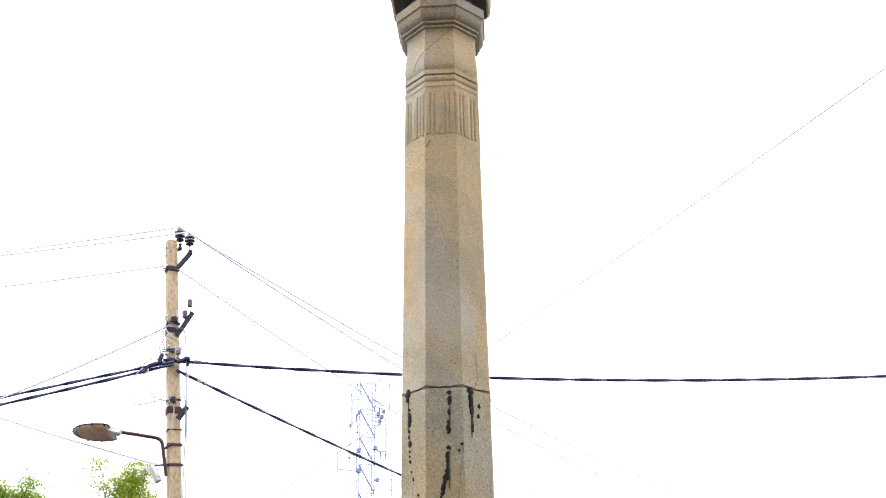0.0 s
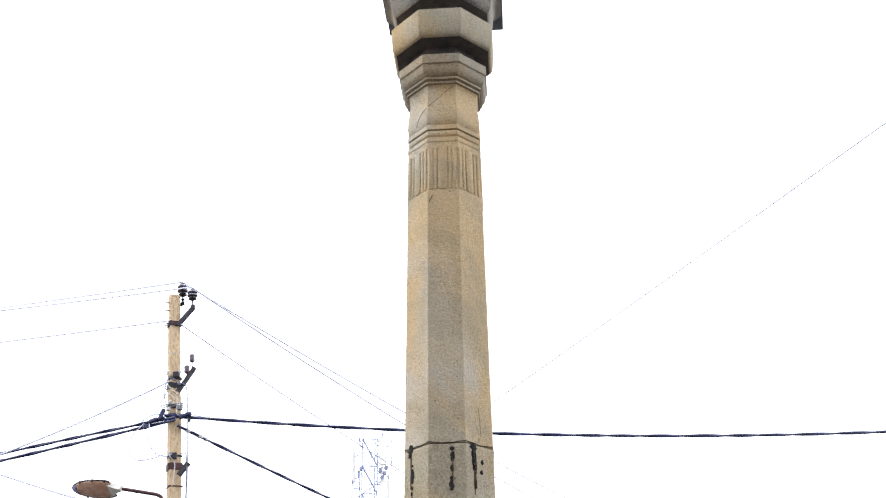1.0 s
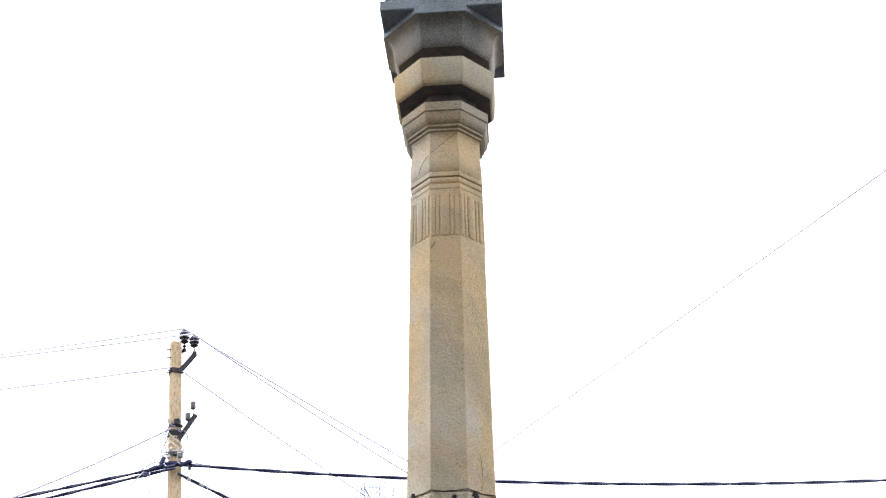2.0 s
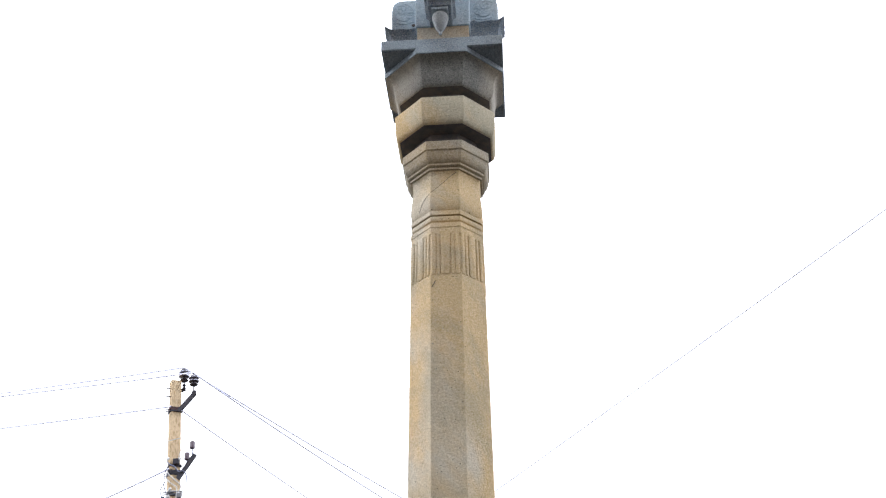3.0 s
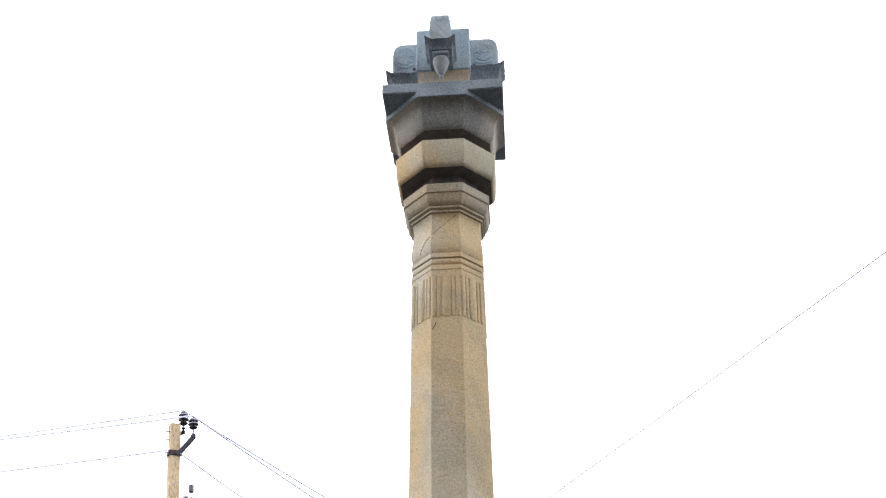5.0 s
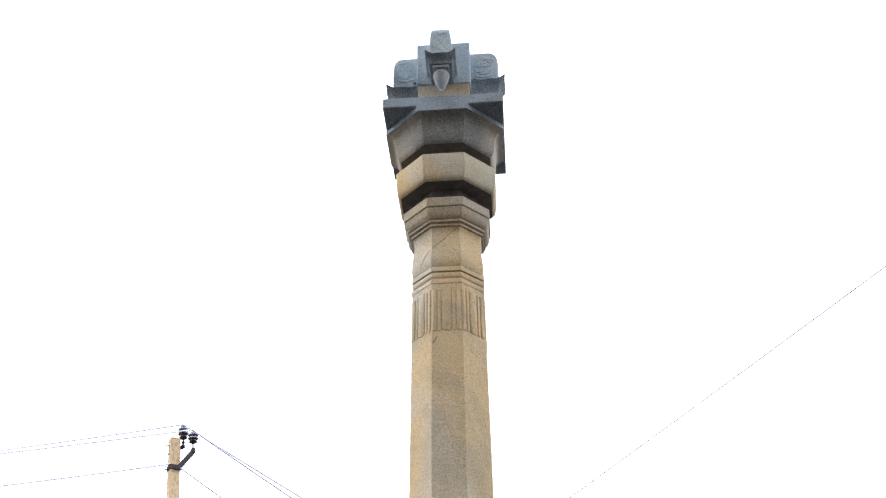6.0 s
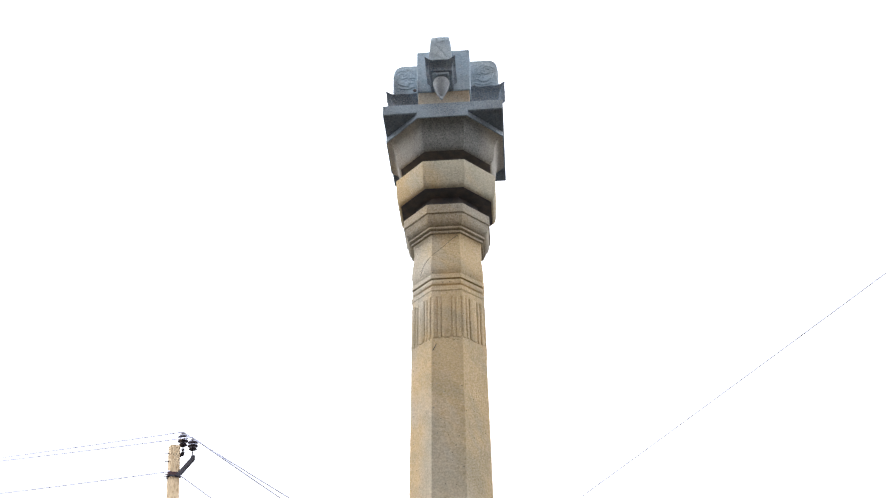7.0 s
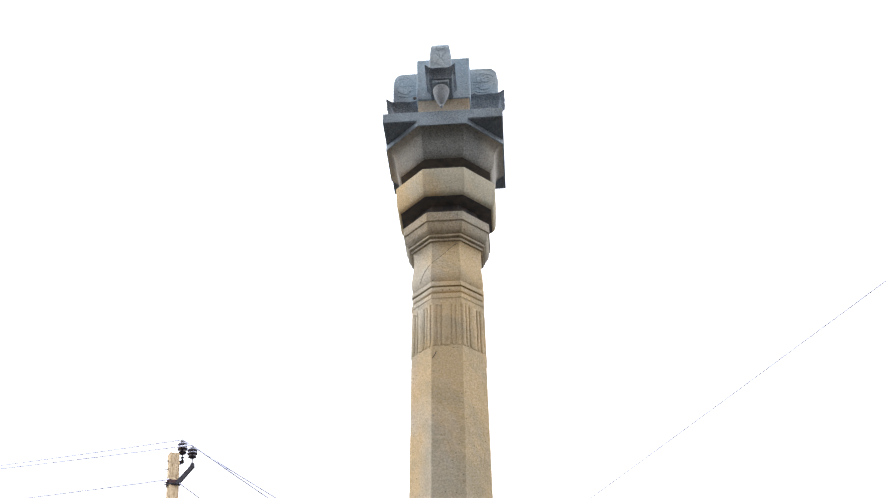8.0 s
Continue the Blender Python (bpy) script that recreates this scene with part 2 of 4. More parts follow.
def tube(path, radius, sides=8, bm=None):
    bm = bm or bmesh.new()
    rings, up = [], Vector((0.13, 0.31, 0.94))
    n = len(path)
    for i, p in enumerate(path):
        d = (Vector(path[min(i + 1, n - 1)]) - Vector(path[max(i - 1, 0)])).normalized()
        if abs(d.dot(up)) > 0.97:
            up = Vector((0.9, 0.3, 0.1))
        x = d.cross(up).normalized()
        y = d.cross(x)
        r = radius[i] if isinstance(radius, list) else radius
        rings.append([Vector(p) + r * (math.cos(2 * math.pi * k / sides) * x + math.sin(2 * math.pi * k / sides) * y) for k in range(sides)])
    return rings_mesh(bm, rings)


# one bar of unit length and thickness, shared by all struts of the lattice
bar_bm = block(-0.5, 0.5, -0.5, 0.5, 0.0, 1.0)
bmesh.ops.recalc_face_normals(bar_bm, faces=bar_bm.faces)
BAR = bpy.data.meshes.new("bar")
bar_bm.to_mesh(BAR)
bar_bm.free()
BAR.materials.append(M_GALVANISED)


def strut(name, p, q, thick, parent):
    p, q = Vector(p), Vector(q)
    ob = new(name, BAR)
    ob.parent = parent
    ob.matrix_local = Matrix.LocRotScale(p, (q - p).to_track_quat("Z", "Y"), (thick, thick, (q - p).length))
    return ob


# ---- ground, and an added unseen wall behind the camera ----
bm = bmesh.new()
edges = [-2500, -600, -150, -40, -15, -5, 0, 5, 10, 20, 45, 150, 600, 2500]
grid = [[bm.verts.new((x, y, 0)) for x in edges] for y in edges]
for j in range(len(edges) - 1):
    for i in range(len(edges) - 1):
        bm.faces.new((grid[j][i], grid[j][i + 1], grid[j + 1][i + 1], grid[j + 1][i]))
ground = part("ground", bm, M_GROUND, None, smooth=False)
tagged(ground, "dark dusty earth and worn asphalt", "ground", kind="structure")

# added out of view: keeps sky light off faces turned to the camera
wall = part("light_blocker_south", block(-8.0, 8.0, -2.9, -2.5, 0, 15.0), M_LIGHT_BLOCKER, None, smooth=False)
tagged(wall, "plain dark wall added unseen behind the viewer to block light", "wall", kind="structure")

# ---- the stone pillar ----
pillar = thing("stone_pillar", pose(0.028, 5.5, 0, 0, 0, -3.66), "tall octagonal carved sandstone temple pillar with a bracket capital", "pillar")
for m in STONES:
    for n in m.node_tree.nodes:
        if n.type == "TEX_COORD":
            n.object = pillar
SEAM = 3.222


def worn_shaft(profile, wobble, chips):
    """Eight-sided rings whose arrises are slightly uneven, as if dressed by hand."""
    rings = []
    for r, z in profile:
        ring = []
        for k, (x, y, h) in enumerate(octagon(r, z, wobble)):
            q = 1 - chips * max(0.0, noise.noise((k * 7.3, z * 21, 2.0)) + 0.35 * noise.noise((k * 3.1, z * 70, 8.0)))
            ring.append((x * q, y * q, h))
        rings.append(ring)
    return rings_mesh(bmesh.new(), rings)


part("lower_shaft", worn_shaft([(0.263 - 0.0215 * i / 150, (SEAM - 0.006) * i / 150) for i in range(151)] + [(0.2400, SEAM - 0.002)], 0.006, 0.010), M_STONE_LOW, pillar, "pale octagonal lower drum with black drips", bevel=0.0025)
shaft_profile = [(0.2388, SEAM + 0.002), (0.2398, SEAM + 0.007)]
for i in range(1, 91):
    z = SEAM + (4.672 - SEAM) * i / 90
    shaft_profile.append((0.2398 + (0.2270 - 0.2398) * i / 90, z))
shaft_profile += [(0.2228, 4.694), (0.2193, 4.955)]
part("upper_shaft", worn_shaft(shaft_profile, 0.006, 0.009), M_STONE, pillar, "buff octagonal shaft with ochre and grey beds", bevel=0.003)

# the seam between the drums, packed with tar
path = []
for k in range(49):
    t = -112.5 + 360 * k / 48
    f = (t + 112.5) % 45 - 22.5
    r = 0.2405 * math.cos(radians(22.5)) / math.cos(radians(f)) + 0.001
    droop = 0.012 * math.cos(radians(f * 4)) * (0.6 + 0.5 * noise.noise((k * 0.7, 1, 2)))
    path.append((r * math.cos(radians(t)), r * math.sin(radians(t)), SEAM + 0.010 - droop + 0.004 * noise.noise((k * 1.3, 5, 0))))
part("seam", tube(path, [0.0020 + 0.0012 * noise.noise((k * 0.9, 0, 7)) for k in range(49)], 6), M_TAR, pillar, "irregular black tar seam")

# neck mouldings
part("necking_band", eight_sided([(0.2195, 4.943), (0.2235, 4.947), (0.2235, 4.988), (0.2268, 4.992), (0.2262, 5.018), (0.2110, 5.024), (0.2110, 5.032), (0.2195, 5.038), (0.2222, 5.049), (0.2215, 5.060), (0.2170, 5.068), (0.2120, 5.070), (0.2120, 5.073), (0.2255, 5.075), (0.2255, 5.102), (0.2190, 5.106)]), M_STONE, pillar, "stepped octagonal necking band", bevel=0.003)
part("neck", eight_sided([(0.2040, 5.095), (0.2140, 5.106), (0.2228, 5.124), (0.2272, 5.155), (0.2264, 5.190), (0.2220, 5.235), (0.2150, 5.285), (0.2120, 5.325), (0.2125, 5.352), (0.2150, 5.372), (0.2220, 5.392)], 0.004), M_STONE, pillar, "bulging octagonal vase-shaped neck", bevel=0.004)
part("collar", eight_sided([(0.2220, 5.386), (0.2330, 5.388), (0.2330, 5.402), (0.2260, 5.405), (0.2450, 5.412), (0.2450, 5.424), (0.2400, 5.427), (0.2520, 5.435), (0.2640, 5.455), (0.2700, 5.480), (0.2715, 5.503), (0.2800, 5.507), (0.2805, 5.568), (0.262, 5.574)]), M_STONE_CAP, pillar, "octagonal collar with a rolled moulding", bevel=0.003)
# recess and band soffit: deep shade put into the colour
part("recess", eight_sided([(0.205, 5.560), (0.205, 5.690)]), M_SHADE_BLACK, pillar, "recess with its shade painted near black")
part("band_soffit", eight_sided([(0.195, 5.668), (0.272, 5.668), (0.2975, 5.6735), (0.299, 5.695)]), M_SHADE_BLACK, pillar, "underside with its shade painted near black")
part("broad_band", eight_sided([(0.294, 5.676), (0.3000, 5.675), (0.3075, 5.679), (0.3155, 5.689), (0.3215, 5.705), (0.3252, 5.728), (0.3283, 5.775), (0.3325, 5.860), (0.3290, 5.867), (0.3180, 5.869), (0.200, 5.870)], 0.003), M_STONE_BAND, pillar, "wide buff octagonal band with a rounded foot", bevel=0.004)
# the shade below the cushion is painted too
part("cushion_underside", eight_sided([(0.215, 5.868), (0.222, 5.920), (0.240, 5.945), (0.272, 5.9555), (0.2960, 5.9615), (0.3035, 5.9655), (0.285, 5.985)]), M_SHADE_BLACK, pillar, "underside with its shade painted near black")
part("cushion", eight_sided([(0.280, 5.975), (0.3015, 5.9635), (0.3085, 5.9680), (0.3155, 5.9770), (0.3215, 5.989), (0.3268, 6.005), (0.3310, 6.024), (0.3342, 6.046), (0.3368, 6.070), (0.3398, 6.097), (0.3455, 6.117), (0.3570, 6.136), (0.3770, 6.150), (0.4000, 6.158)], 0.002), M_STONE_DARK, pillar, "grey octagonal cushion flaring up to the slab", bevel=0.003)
part("cushion_rim", eight_sided([(0.3990, 6.157), (0.4032, 6.160), (0.4032, 6.272)]), M_STONE_DAMP, pillar, "octagonal rim flush with the slab", bevel=0.003)
part("abacus", block(-0.371, 0.378, -0.371, 0.348, 6.200, 6.275), M_STONE_DAMP, pillar, "square grey stone slab", bevel=0.005)
# thin dark plate below the slab: its underside's shade put into the colour
part("slab_soffit", block(-0.364, 0.371, -0.364, 0.341, 6.1955, 6.206), M_STONE_SHADED, pillar, "thin plate with the slab's shade painted dark")

# fluted collar: wide and narrow tongues on each face, rounded at the foot
def tongue(width, thick, high):
    """A rounded tongue hanging from the band, its back flat, its face domed."""
    half, n = width / 2, 7
    outline = [(-half, high), (half, high)]
    outline += [(half * math.cos(math.pi * i / n), half * 0.72 * (1 - math.sin(math.pi * i / n))) for i in range(n + 1)]
    rings = []
    for inset, y in ((0.0, 0.012), (0.0, 0.35 * -thick), (min(0.0030, 0.3 * half), 0.80 * -thick), (min(0.0075, 0.65 * half), -thick)):
        s = 1 - inset / half
        rings.append([(x * s, y, z if z > high / 2 else z + inset) for x, z in outline])
    bm = rings_mesh(bmesh.new(), rings)
    bmesh.ops.recalc_face_normals(bm, faces=bm.faces)
    me = bpy.data.meshes.new("flute")
    bm.to_mesh(me)
    bm.free()
    me.materials.append(M_STONE)
    for f in me.polygons:
        f.use_smooth = True
    me.set_sharp_from_angle(angle=radians(50))
    return me


FLUTE_FOOT, FLUTE_TOP = 4.674, 4.951
HIGH = FLUTE_TOP - FLUTE_FOOT
TONGUES = {"wide": tongue(0.0555, 0.0118, HIGH), "narrow": tongue(0.0235, 0.0105, HIGH), "edge": tongue(0.0260, 0.0112, HIGH), "slim": tongue(0.0295, 0.0112, HIGH)}
lean = math.atan2((0.2215 - 0.2180) * math.cos(radians(22.5)), 0.275)
for k in range(8):
    for kind, u in (("slim", -0.0700), ("narrow", -0.0425), ("wide", -0.0015), ("narrow", 0.0395), ("edge", 0.0655)):
        ob = new("flute", TONGUES[kind])
        ob.parent = pillar
        ob.matrix_local = pose(0, 0, 0, 0, 0, 45 * k) @ pose(u, -0.2016, FLUTE_FOOT + 0.004 * noise.noise((k, u * 40, 0)), -math.degrees(lean), 0.6 * noise.noise((k * 2.0, u * 60, 5)), 0)

# cross-shaped bracket block on the slab
part("bracket_foot", block(-0.166, 0.166, -0.166, 0.166, 6.274, 6.565), M_STONE_SHELTERED, pillar, "sheltered brown stone block", bevel=0.004)
part("bracket_core", block(-0.176, 0.176, -0.176, 0.176, 6.560, 6.924), M_STONE_TOP, pillar, "square grey core block", bevel=0.008)


def spiral(turns, size, squash=1.0, start=0.0, spin=1):
    out = []
    for i in range(int(turns * 14) + 1):
        t = start + spin * 2 * math.pi * i / 14
        r = size * (1 - 0.82 * i / (turns * 14))
        out.append((r * math.cos(t), r * math.sin(t) * squash))
    return out


def bracket_arm(turn, reach=0.0, rise=0.0, aside=0.0, broad=1.0, lip=0.0, low=6.515, narrowing=0.20):
    """One arm of the bracket, built along x, with a scroll panel, a flared ledge and a hanging bud."""
    m = pose(0, 0, 0, 0, 0, turn) @ pose(0, aside, 0)

    def put(name, bm, material, label="", bevel=0.0, parent=pillar):
        bm.transform(m)
        return part(name, bm, material, parent, label, bevel=bevel)

    soffit = [(0.150, 6.560), (0.280, 6.560), (0.318, 6.575), (0.330, 6.610), (0.150, 6.610)]
    # arm soffit and ledge have their shade in the stone colour
    put("soffit", extruded(soffit, -0.072, 0.072), M_STONE_SHADED, bevel=0.004)
    # the ledge: hollow below, its rim turned out and up, lifted at the two corners
    rings = []
    for f, far, half, lifted in ((0.0, 0.346, 0.074, 0.0), (0.30, 0.344, 0.073, 0.0), (0.55, 0.347, 0.075, 0.1), (0.74, 0.357, 0.081, 0.4), (0.88, 0.374, 0.090, 0.8), (1.0, 0.389, 0.0975, 1.0), (1.02, 0.384, 0.0940, 1.0), (0.93, 0.352, 0.076, 0.5), (0.90, 0.330, 0.060, 0.2)):
        far += reach
        side = [(0.150 + (far - 0.150) * i / 9, -half) for i in range(10)]
        end = [(far, half * (2 * i / 8 - 1)) for i in range(1, 8)]
        ring = []
        for x, y in side + end + [(x, -y) for x, y in side[::-1]]:
            corner = math.hypot(far - x, half - abs(y))
            up = 0.030 * math.exp(-((corner / 0.030) ** 1.4)) + 0.004 * math.cos(corner * 62)
            out = 1 + 0.010 * lifted * math.cos(corner * 90)
            ring.append((x if x < 0.2 else 0.2 + (x - 0.2) * out, y * out, low + (6.625 + lip - low) * f + lifted * up))
        rings.append(ring)
    put("ledge", rings_mesh(bmesh.new(), rings), M_STONE_SHADED, "flared ledge with upturned corners", bevel=0.003)
    panel = [(0.150, 6.610), (0.344 + reach, 6.610), (0.347 + reach, 6.770)]
    for i in range(9):
        t = math.pi / 2 * i / 8
        panel.append((0.282 + reach + 0.062 * math.cos(t), 6.852 + rise + 0.072 * math.sin(t)))
    panel.append((0.150, 6.924 + rise))
    bm = extruded(panel, -0.068 * broad, 0.068 * broad)
    for v in bm.verts:
        v.co.y *= 1 - narrowing * max(0.0, (v.co.z - 6.66) / 0.26)
    p = put("scroll_panel", bm, M_STONE_TOP, "round-shouldered panel with carved scrolls", bevel=0.011)

    def carved(points, r=0.0030):
        put("scroll", tube(points, r, 6), M_STONE_TOP, parent=p)

    for side in (-1, 1):
        def on_side(line):
            return [(x, side * 0.068 * broad * (1 - narrowing * max(0.0, (z - 6.66) / 0.26)), z) for x, z in line]

        carved(on_side([(0.282 + x, 6.828 + z) for x, z in spiral(1.5, 0.050, 1.0, 0.4)]))
        carved(on_side([(0.222 + x, 6.770 + z) for x, z in spiral(1.2, 0.034, 1.1, 2.4, -1)]))
        carved([Vector(q) for q in smooth_path(on_side([(0.328, 6.838), (0.322, 6.780), (0.296, 6.738), (0.258, 6.726), (0.232, 6.742)]), 5)])
        carved([Vector(q) for q in smooth_path(on_side([(0.318, 6.715), (0.286, 6.700), (0.246, 6.696), (0.204, 6.712), (0.186, 6.700)]), 5)], 0.0027)
        carved([Vector(q) for q in smooth_path(on_side([(0.196, 6.812), (0.214, 6.846), (0.232, 6.872), (0.262, 6.890)]), 5)], 0.0027)
    face = 0.3468 + reach
    for side in (-1, 1):
        s_curve = [(face - 0.002, side * 0.046, 6.690), (face, side * 0.020, 6.735), (face, side * 0.010, 6.770), (face, side * 0.030, 6.815), (face - 0.001, side * 0.032, 6.850), (face - 0.009, side * 0.014, 6.880 + rise), (face - 0.012, 0.0, 6.884 + rise)]
        carved(smooth_path(s_curve, 5))
        carved([(face, side * 0.014 + y, 6.835 + z) for y, z in spiral(0.9, 0.011, 1.2, 0.0, side)], 0.0026)
    for side in (-1, 1):
        b = lathe([(0.002, -0.004), (0.012, -0.002), (0.012, 0.002), (0.002, 0.004)], pose(0.199, side * 0.0690 * broad, 6.678, 90, 0, 0), 10)
        put("drilled_hole", b, M_CRACK)
    put("bud_seat", block(0.232, 0.345, -0.052, 0.052, 6.545, 6.566), M_STONE_DAMP, bevel=0.003)
    bud = [(0.006, 6.378), (0.010, 6.382), (0.0115, 6.392), (0.0100, 6.400), (0.018, 6.408), (0.031, 6.432), (0.043, 6.466), (0.0505, 6.500), (0.0515, 6.520), (0.046, 6.538), (0.034, 6.549)]
    put("bud", lathe(bud, pose(0.290, 0, 0), 24), M_STONE_BUD, "pendant lotus bud")


bracket_arm(-90, 0.004, -0.006, -0.008, 1.17, 0.0, 6.572, 0.27)
bracket_arm(0, 0.012, 0.014, lip=0.030)
bracket_arm(90)
bracket_arm(180)


# tar drips, stains and cracks on the faces: face number, across, height, width, length
def on_face(k, u, z, proud=0.0):
    r = (0.2415 + (SEAM - z) * 0.0068 if z < SEAM else 0.2398 - (z - SEAM) * 0.0089) * math.cos(radians(22.5)) + proud
    t = radians(45 * k)
    x, y = u, -r
    return Vector((x * math.cos(t) - y * math.sin(t), x * math.sin(t) + y * math.cos(t), z))


def drip(k, u, top, wide, long, material=M_TAR, slide=0.0):
    """A run of tar down a face, thicker at its foot."""
    n = max(5, int(long / 0.005))
    bm, seed = bmesh.new(), random.random() * 50
    rows = []
    for i in range(n + 1):
        f = i / n
        half = wide / 2 * (0.45 + 0.75 * math.sin(math.pi * min(1, 0.12 + 0.80 * f)) ** 0.6 + 0.55 * noise.noise((f * 4 + seed, seed, 0)) + 0.5 * noise.noise((f * long * 90 + seed, seed, 9)))
        half *= 0.35 if i in (0, n) else 1
        cu, z = u + slide * f + 0.003 * noise.noise((f * 5, seed, 3)), top - long * f
        rows.append([on_face(k, cu + a * half, z, h) for a, h in ((-1 - 0.5 * noise.noise((f * long * 110, seed, 2)), -0.001), (-0.6, 0.003), (0, 0.0048), (0.6, 0.003), (1, -0.001))])
    rings_mesh(bm, rows, cap=False, closed=False)
    name, label = ("tar_drip", "crusted black tar run") if material is M_TAR else ("stain", "rust brown run-off stain")
    return part(name, bm, material, pillar, label)


for k, u, top, wide, long, slide in (
        (-1, -0.043, 3.246, 0.030, 0.056, 0.0), (-1, -0.048, 3.205, 0.030, 0.026, 0.0), (-1, -0.028, 3.142, 0.010, 0.012, 0.0),
        (-1, -0.030, 3.120, 0.024, 0.074, 0.002), (-1, -0.031, 3.032, 0.012, 0.018, 0.0), (-1, -0.033, 3.008, 0.014, 0.022, 0.0),
        (-1, -0.028, 2.980, 0.022, 0.036, 0.002), (-1, -0.028, 2.930, 0.010, 0.012, 0.0), (-1, -0.026, 2.905, 0.010, 0.012, 0.0),
        (-1, -0.024, 2.880, 0.014, 0.018, 0.003), (-1, -0.012, 2.826, 0.010, 0.012, 0.0), (-1, -0.002, 2.792, 0.012, 0.022, 0.004),
        (-1, 0.036, 2.708, 0.014, 0.016, 0.004), (-1, 0.052, 2.655, 0.012, 0.030, 0.006),
        (0, 0.025, 3.204, 0.020, 0.022, 0.0), (0, 0.027, 3.178, 0.015, 0.050, 0.0), (0, 0.024, 3.112, 0.015, 0.036, 0.0),
        (0, 0.019, 3.056, 0.012, 0.018, 0.0), (0, 0.019, 3.040, 0.019, 0.056, 0.001), (0, 0.017, 2.928, 0.016, 0.020, 0.0),
        (0, 0.024, 2.922, 0.010, 0.014, 0.0), (0, 0.015, 2.898, 0.021, 0.140, -0.004), (0, 0.001, 2.790, 0.020, 0.050, -0.004),
        (0, -0.006, 2.752, 0.018, 0.068, -0.010), (0, -0.022, 2.690, 0.014, 0.060, -0.004),
        (0, 0.069, 2.908, 0.011, 0.012, 0.0), (0, 0.086, 2.940, 0.013, 0.012, -0.006),
        (1, -0.043, 3.226, 0.030, 0.040, 0.004), (1, -0.044, 3.200, 0.020, 0.075, 0.004), (1, -0.031, 3.180, 0.008, 0.085, 0.004), (1, -0.052, 3.190, 0.007, 0.100, 0.006), (1, -0.040, 3.120, 0.007, 0.050, 0.004), (1, -0.036, 3.040, 0.005, 0.040, 0.002),
        (1, 0.015, 3.152, 0.018, 0.026, 0.0), (1, 0.007, 3.100, 0.019, 0.024, 0.0)):
    drip(k, u, top, wide, long, M_TAR, slide)
for k, u, top, wide, long in ((1, -0.040, 3.120, 0.006, 0.150), (1, -0.030, 3.200, 0.006, 0.200), (0, 0.027, 3.150, 0.007, 0.120), (0, 0.020, 2.900, 0.008, 0.190), (-1, -0.038, 3.180, 0.007, 0.160)):
    drip(k, u, top, wide, long, M_RUST_STAIN)


def hairline(points, radius):
    return part("crack", tube(smooth_path(points, 4), radius, 5), M_CRACK, pillar, "hairline crack")


hairline([on_face(1, 0.000, 3.42, 0.0), on_face(1, 0.008, 3.36), on_face(1, 0.010, 3.28), on_face(1, -0.004, 3.236)], 0.0008)
hairline([on_face(0, 0.094, 2.93), on_face(0, 0.080, 2.84), on_face(0, 0.070, 2.74), on_face(0, 0.060, 2.66)], 0.0009)
hairline([(-0.1542, -0.1428, 5.136), (-0.1354, -0.1626, 5.184), (-0.1102, -0.1848, 5.215), (-0.0775, -0.2060, 5.239), (-0.0366, -0.2000, 5.280), (0.0034, -0.1970, 5.320), (0.0372, -0.1974, 5.354), (0.0700, -0.2010, 5.376)], 0.0011)
hairline([on_face(0, -0.080, 4.600), on_face(0, -0.066, 4.625), on_face(0, -0.060, 4.640)], 0.0022)

# ---- the utility pole ----
POLE = pose(-2.38, 11.5, 0, 0, -5.6, 0)
pole = thing("utility_pole", POLE, "leaning ochre concrete electricity pole with rusty clamps", "utility pole")
turned = pose(0, 0, 0, 0, 0, 31)
bm = bmesh.new()
rows = []
for i in range(29):
    z = 7.01 * i / 28
    h, d = 0.082 - 0.0255 * i / 28, 0.070 - 0.024 * i / 28
    q = 0.004 * noise.noise((z * 3, 0, 1))
    rows.append([(-h + q, -d, z), (h + q, -d, z), (h + q, d, z), (-h + q, d, z)])
rings_mesh(bm, rows)
bm.transform(turned)
part("shaft", bm, M_POLE, pole, "tapered ochre concrete shaft", bevel=0.008)


def clamp(s, tall, material=M_RUSTED, owner=pole, grow=0.007, label="rusty steel clamp band"):
    f = s / 7.01
    h, d = 0.082 - 0.0255 * f + grow, 0.070 - 0.024 * f + grow
    bm = block(-h, h, -d, d, s - tall / 2, s + tall / 2)
    for x in (-h - 0.005, h + 0.005):
        for y in (-0.6 * d,):
            b = block(x - 0.006, x + 0.006, y - 0.014, y + 0.012, s - tall * 0.4, s + tall * 0.4)
            me = bpy.data.meshes.new("tmp")
            b.to_mesh(me)
            b.free()
            bm.from_mesh(me)
            bpy.data.meshes.remove(me)
    bm.transform(turned)
    return part("clamp", bm, material, owner, label, bevel=0.003)


def rod(name, p, q, r, material, owner, label="", sides=8):
    return part(name, tube([p, Vector(p).lerp(Vector(q), 0.5), q], r, sides), material, owner, label)


def angle_iron(p, q, size, owner):
    """An L-shaped steel arm from p to q."""
    p, q = Vector(p), Vector(q)
    L, s, t = (q - p).length, size, 0.010
    outline = [(-s / 2, -s / 2), (s / 2, -s / 2), (s / 2, -s / 2 + t), (-s / 2 + t, -s / 2 + t), (-s / 2 + t, s / 2), (-s / 2, s / 2)]
    bm = rings_mesh(bmesh.new(), [[(x, y, 0) for x, y in outline], [(x, y, L) for x, y in outline]])
    bm.transform(Matrix.LocRotScale(p, (q - p).to_track_quat("Z", "Y"), None))
    return part("bracket", bm, M_DARK_STEEL, owner, "dark angle-iron arm")


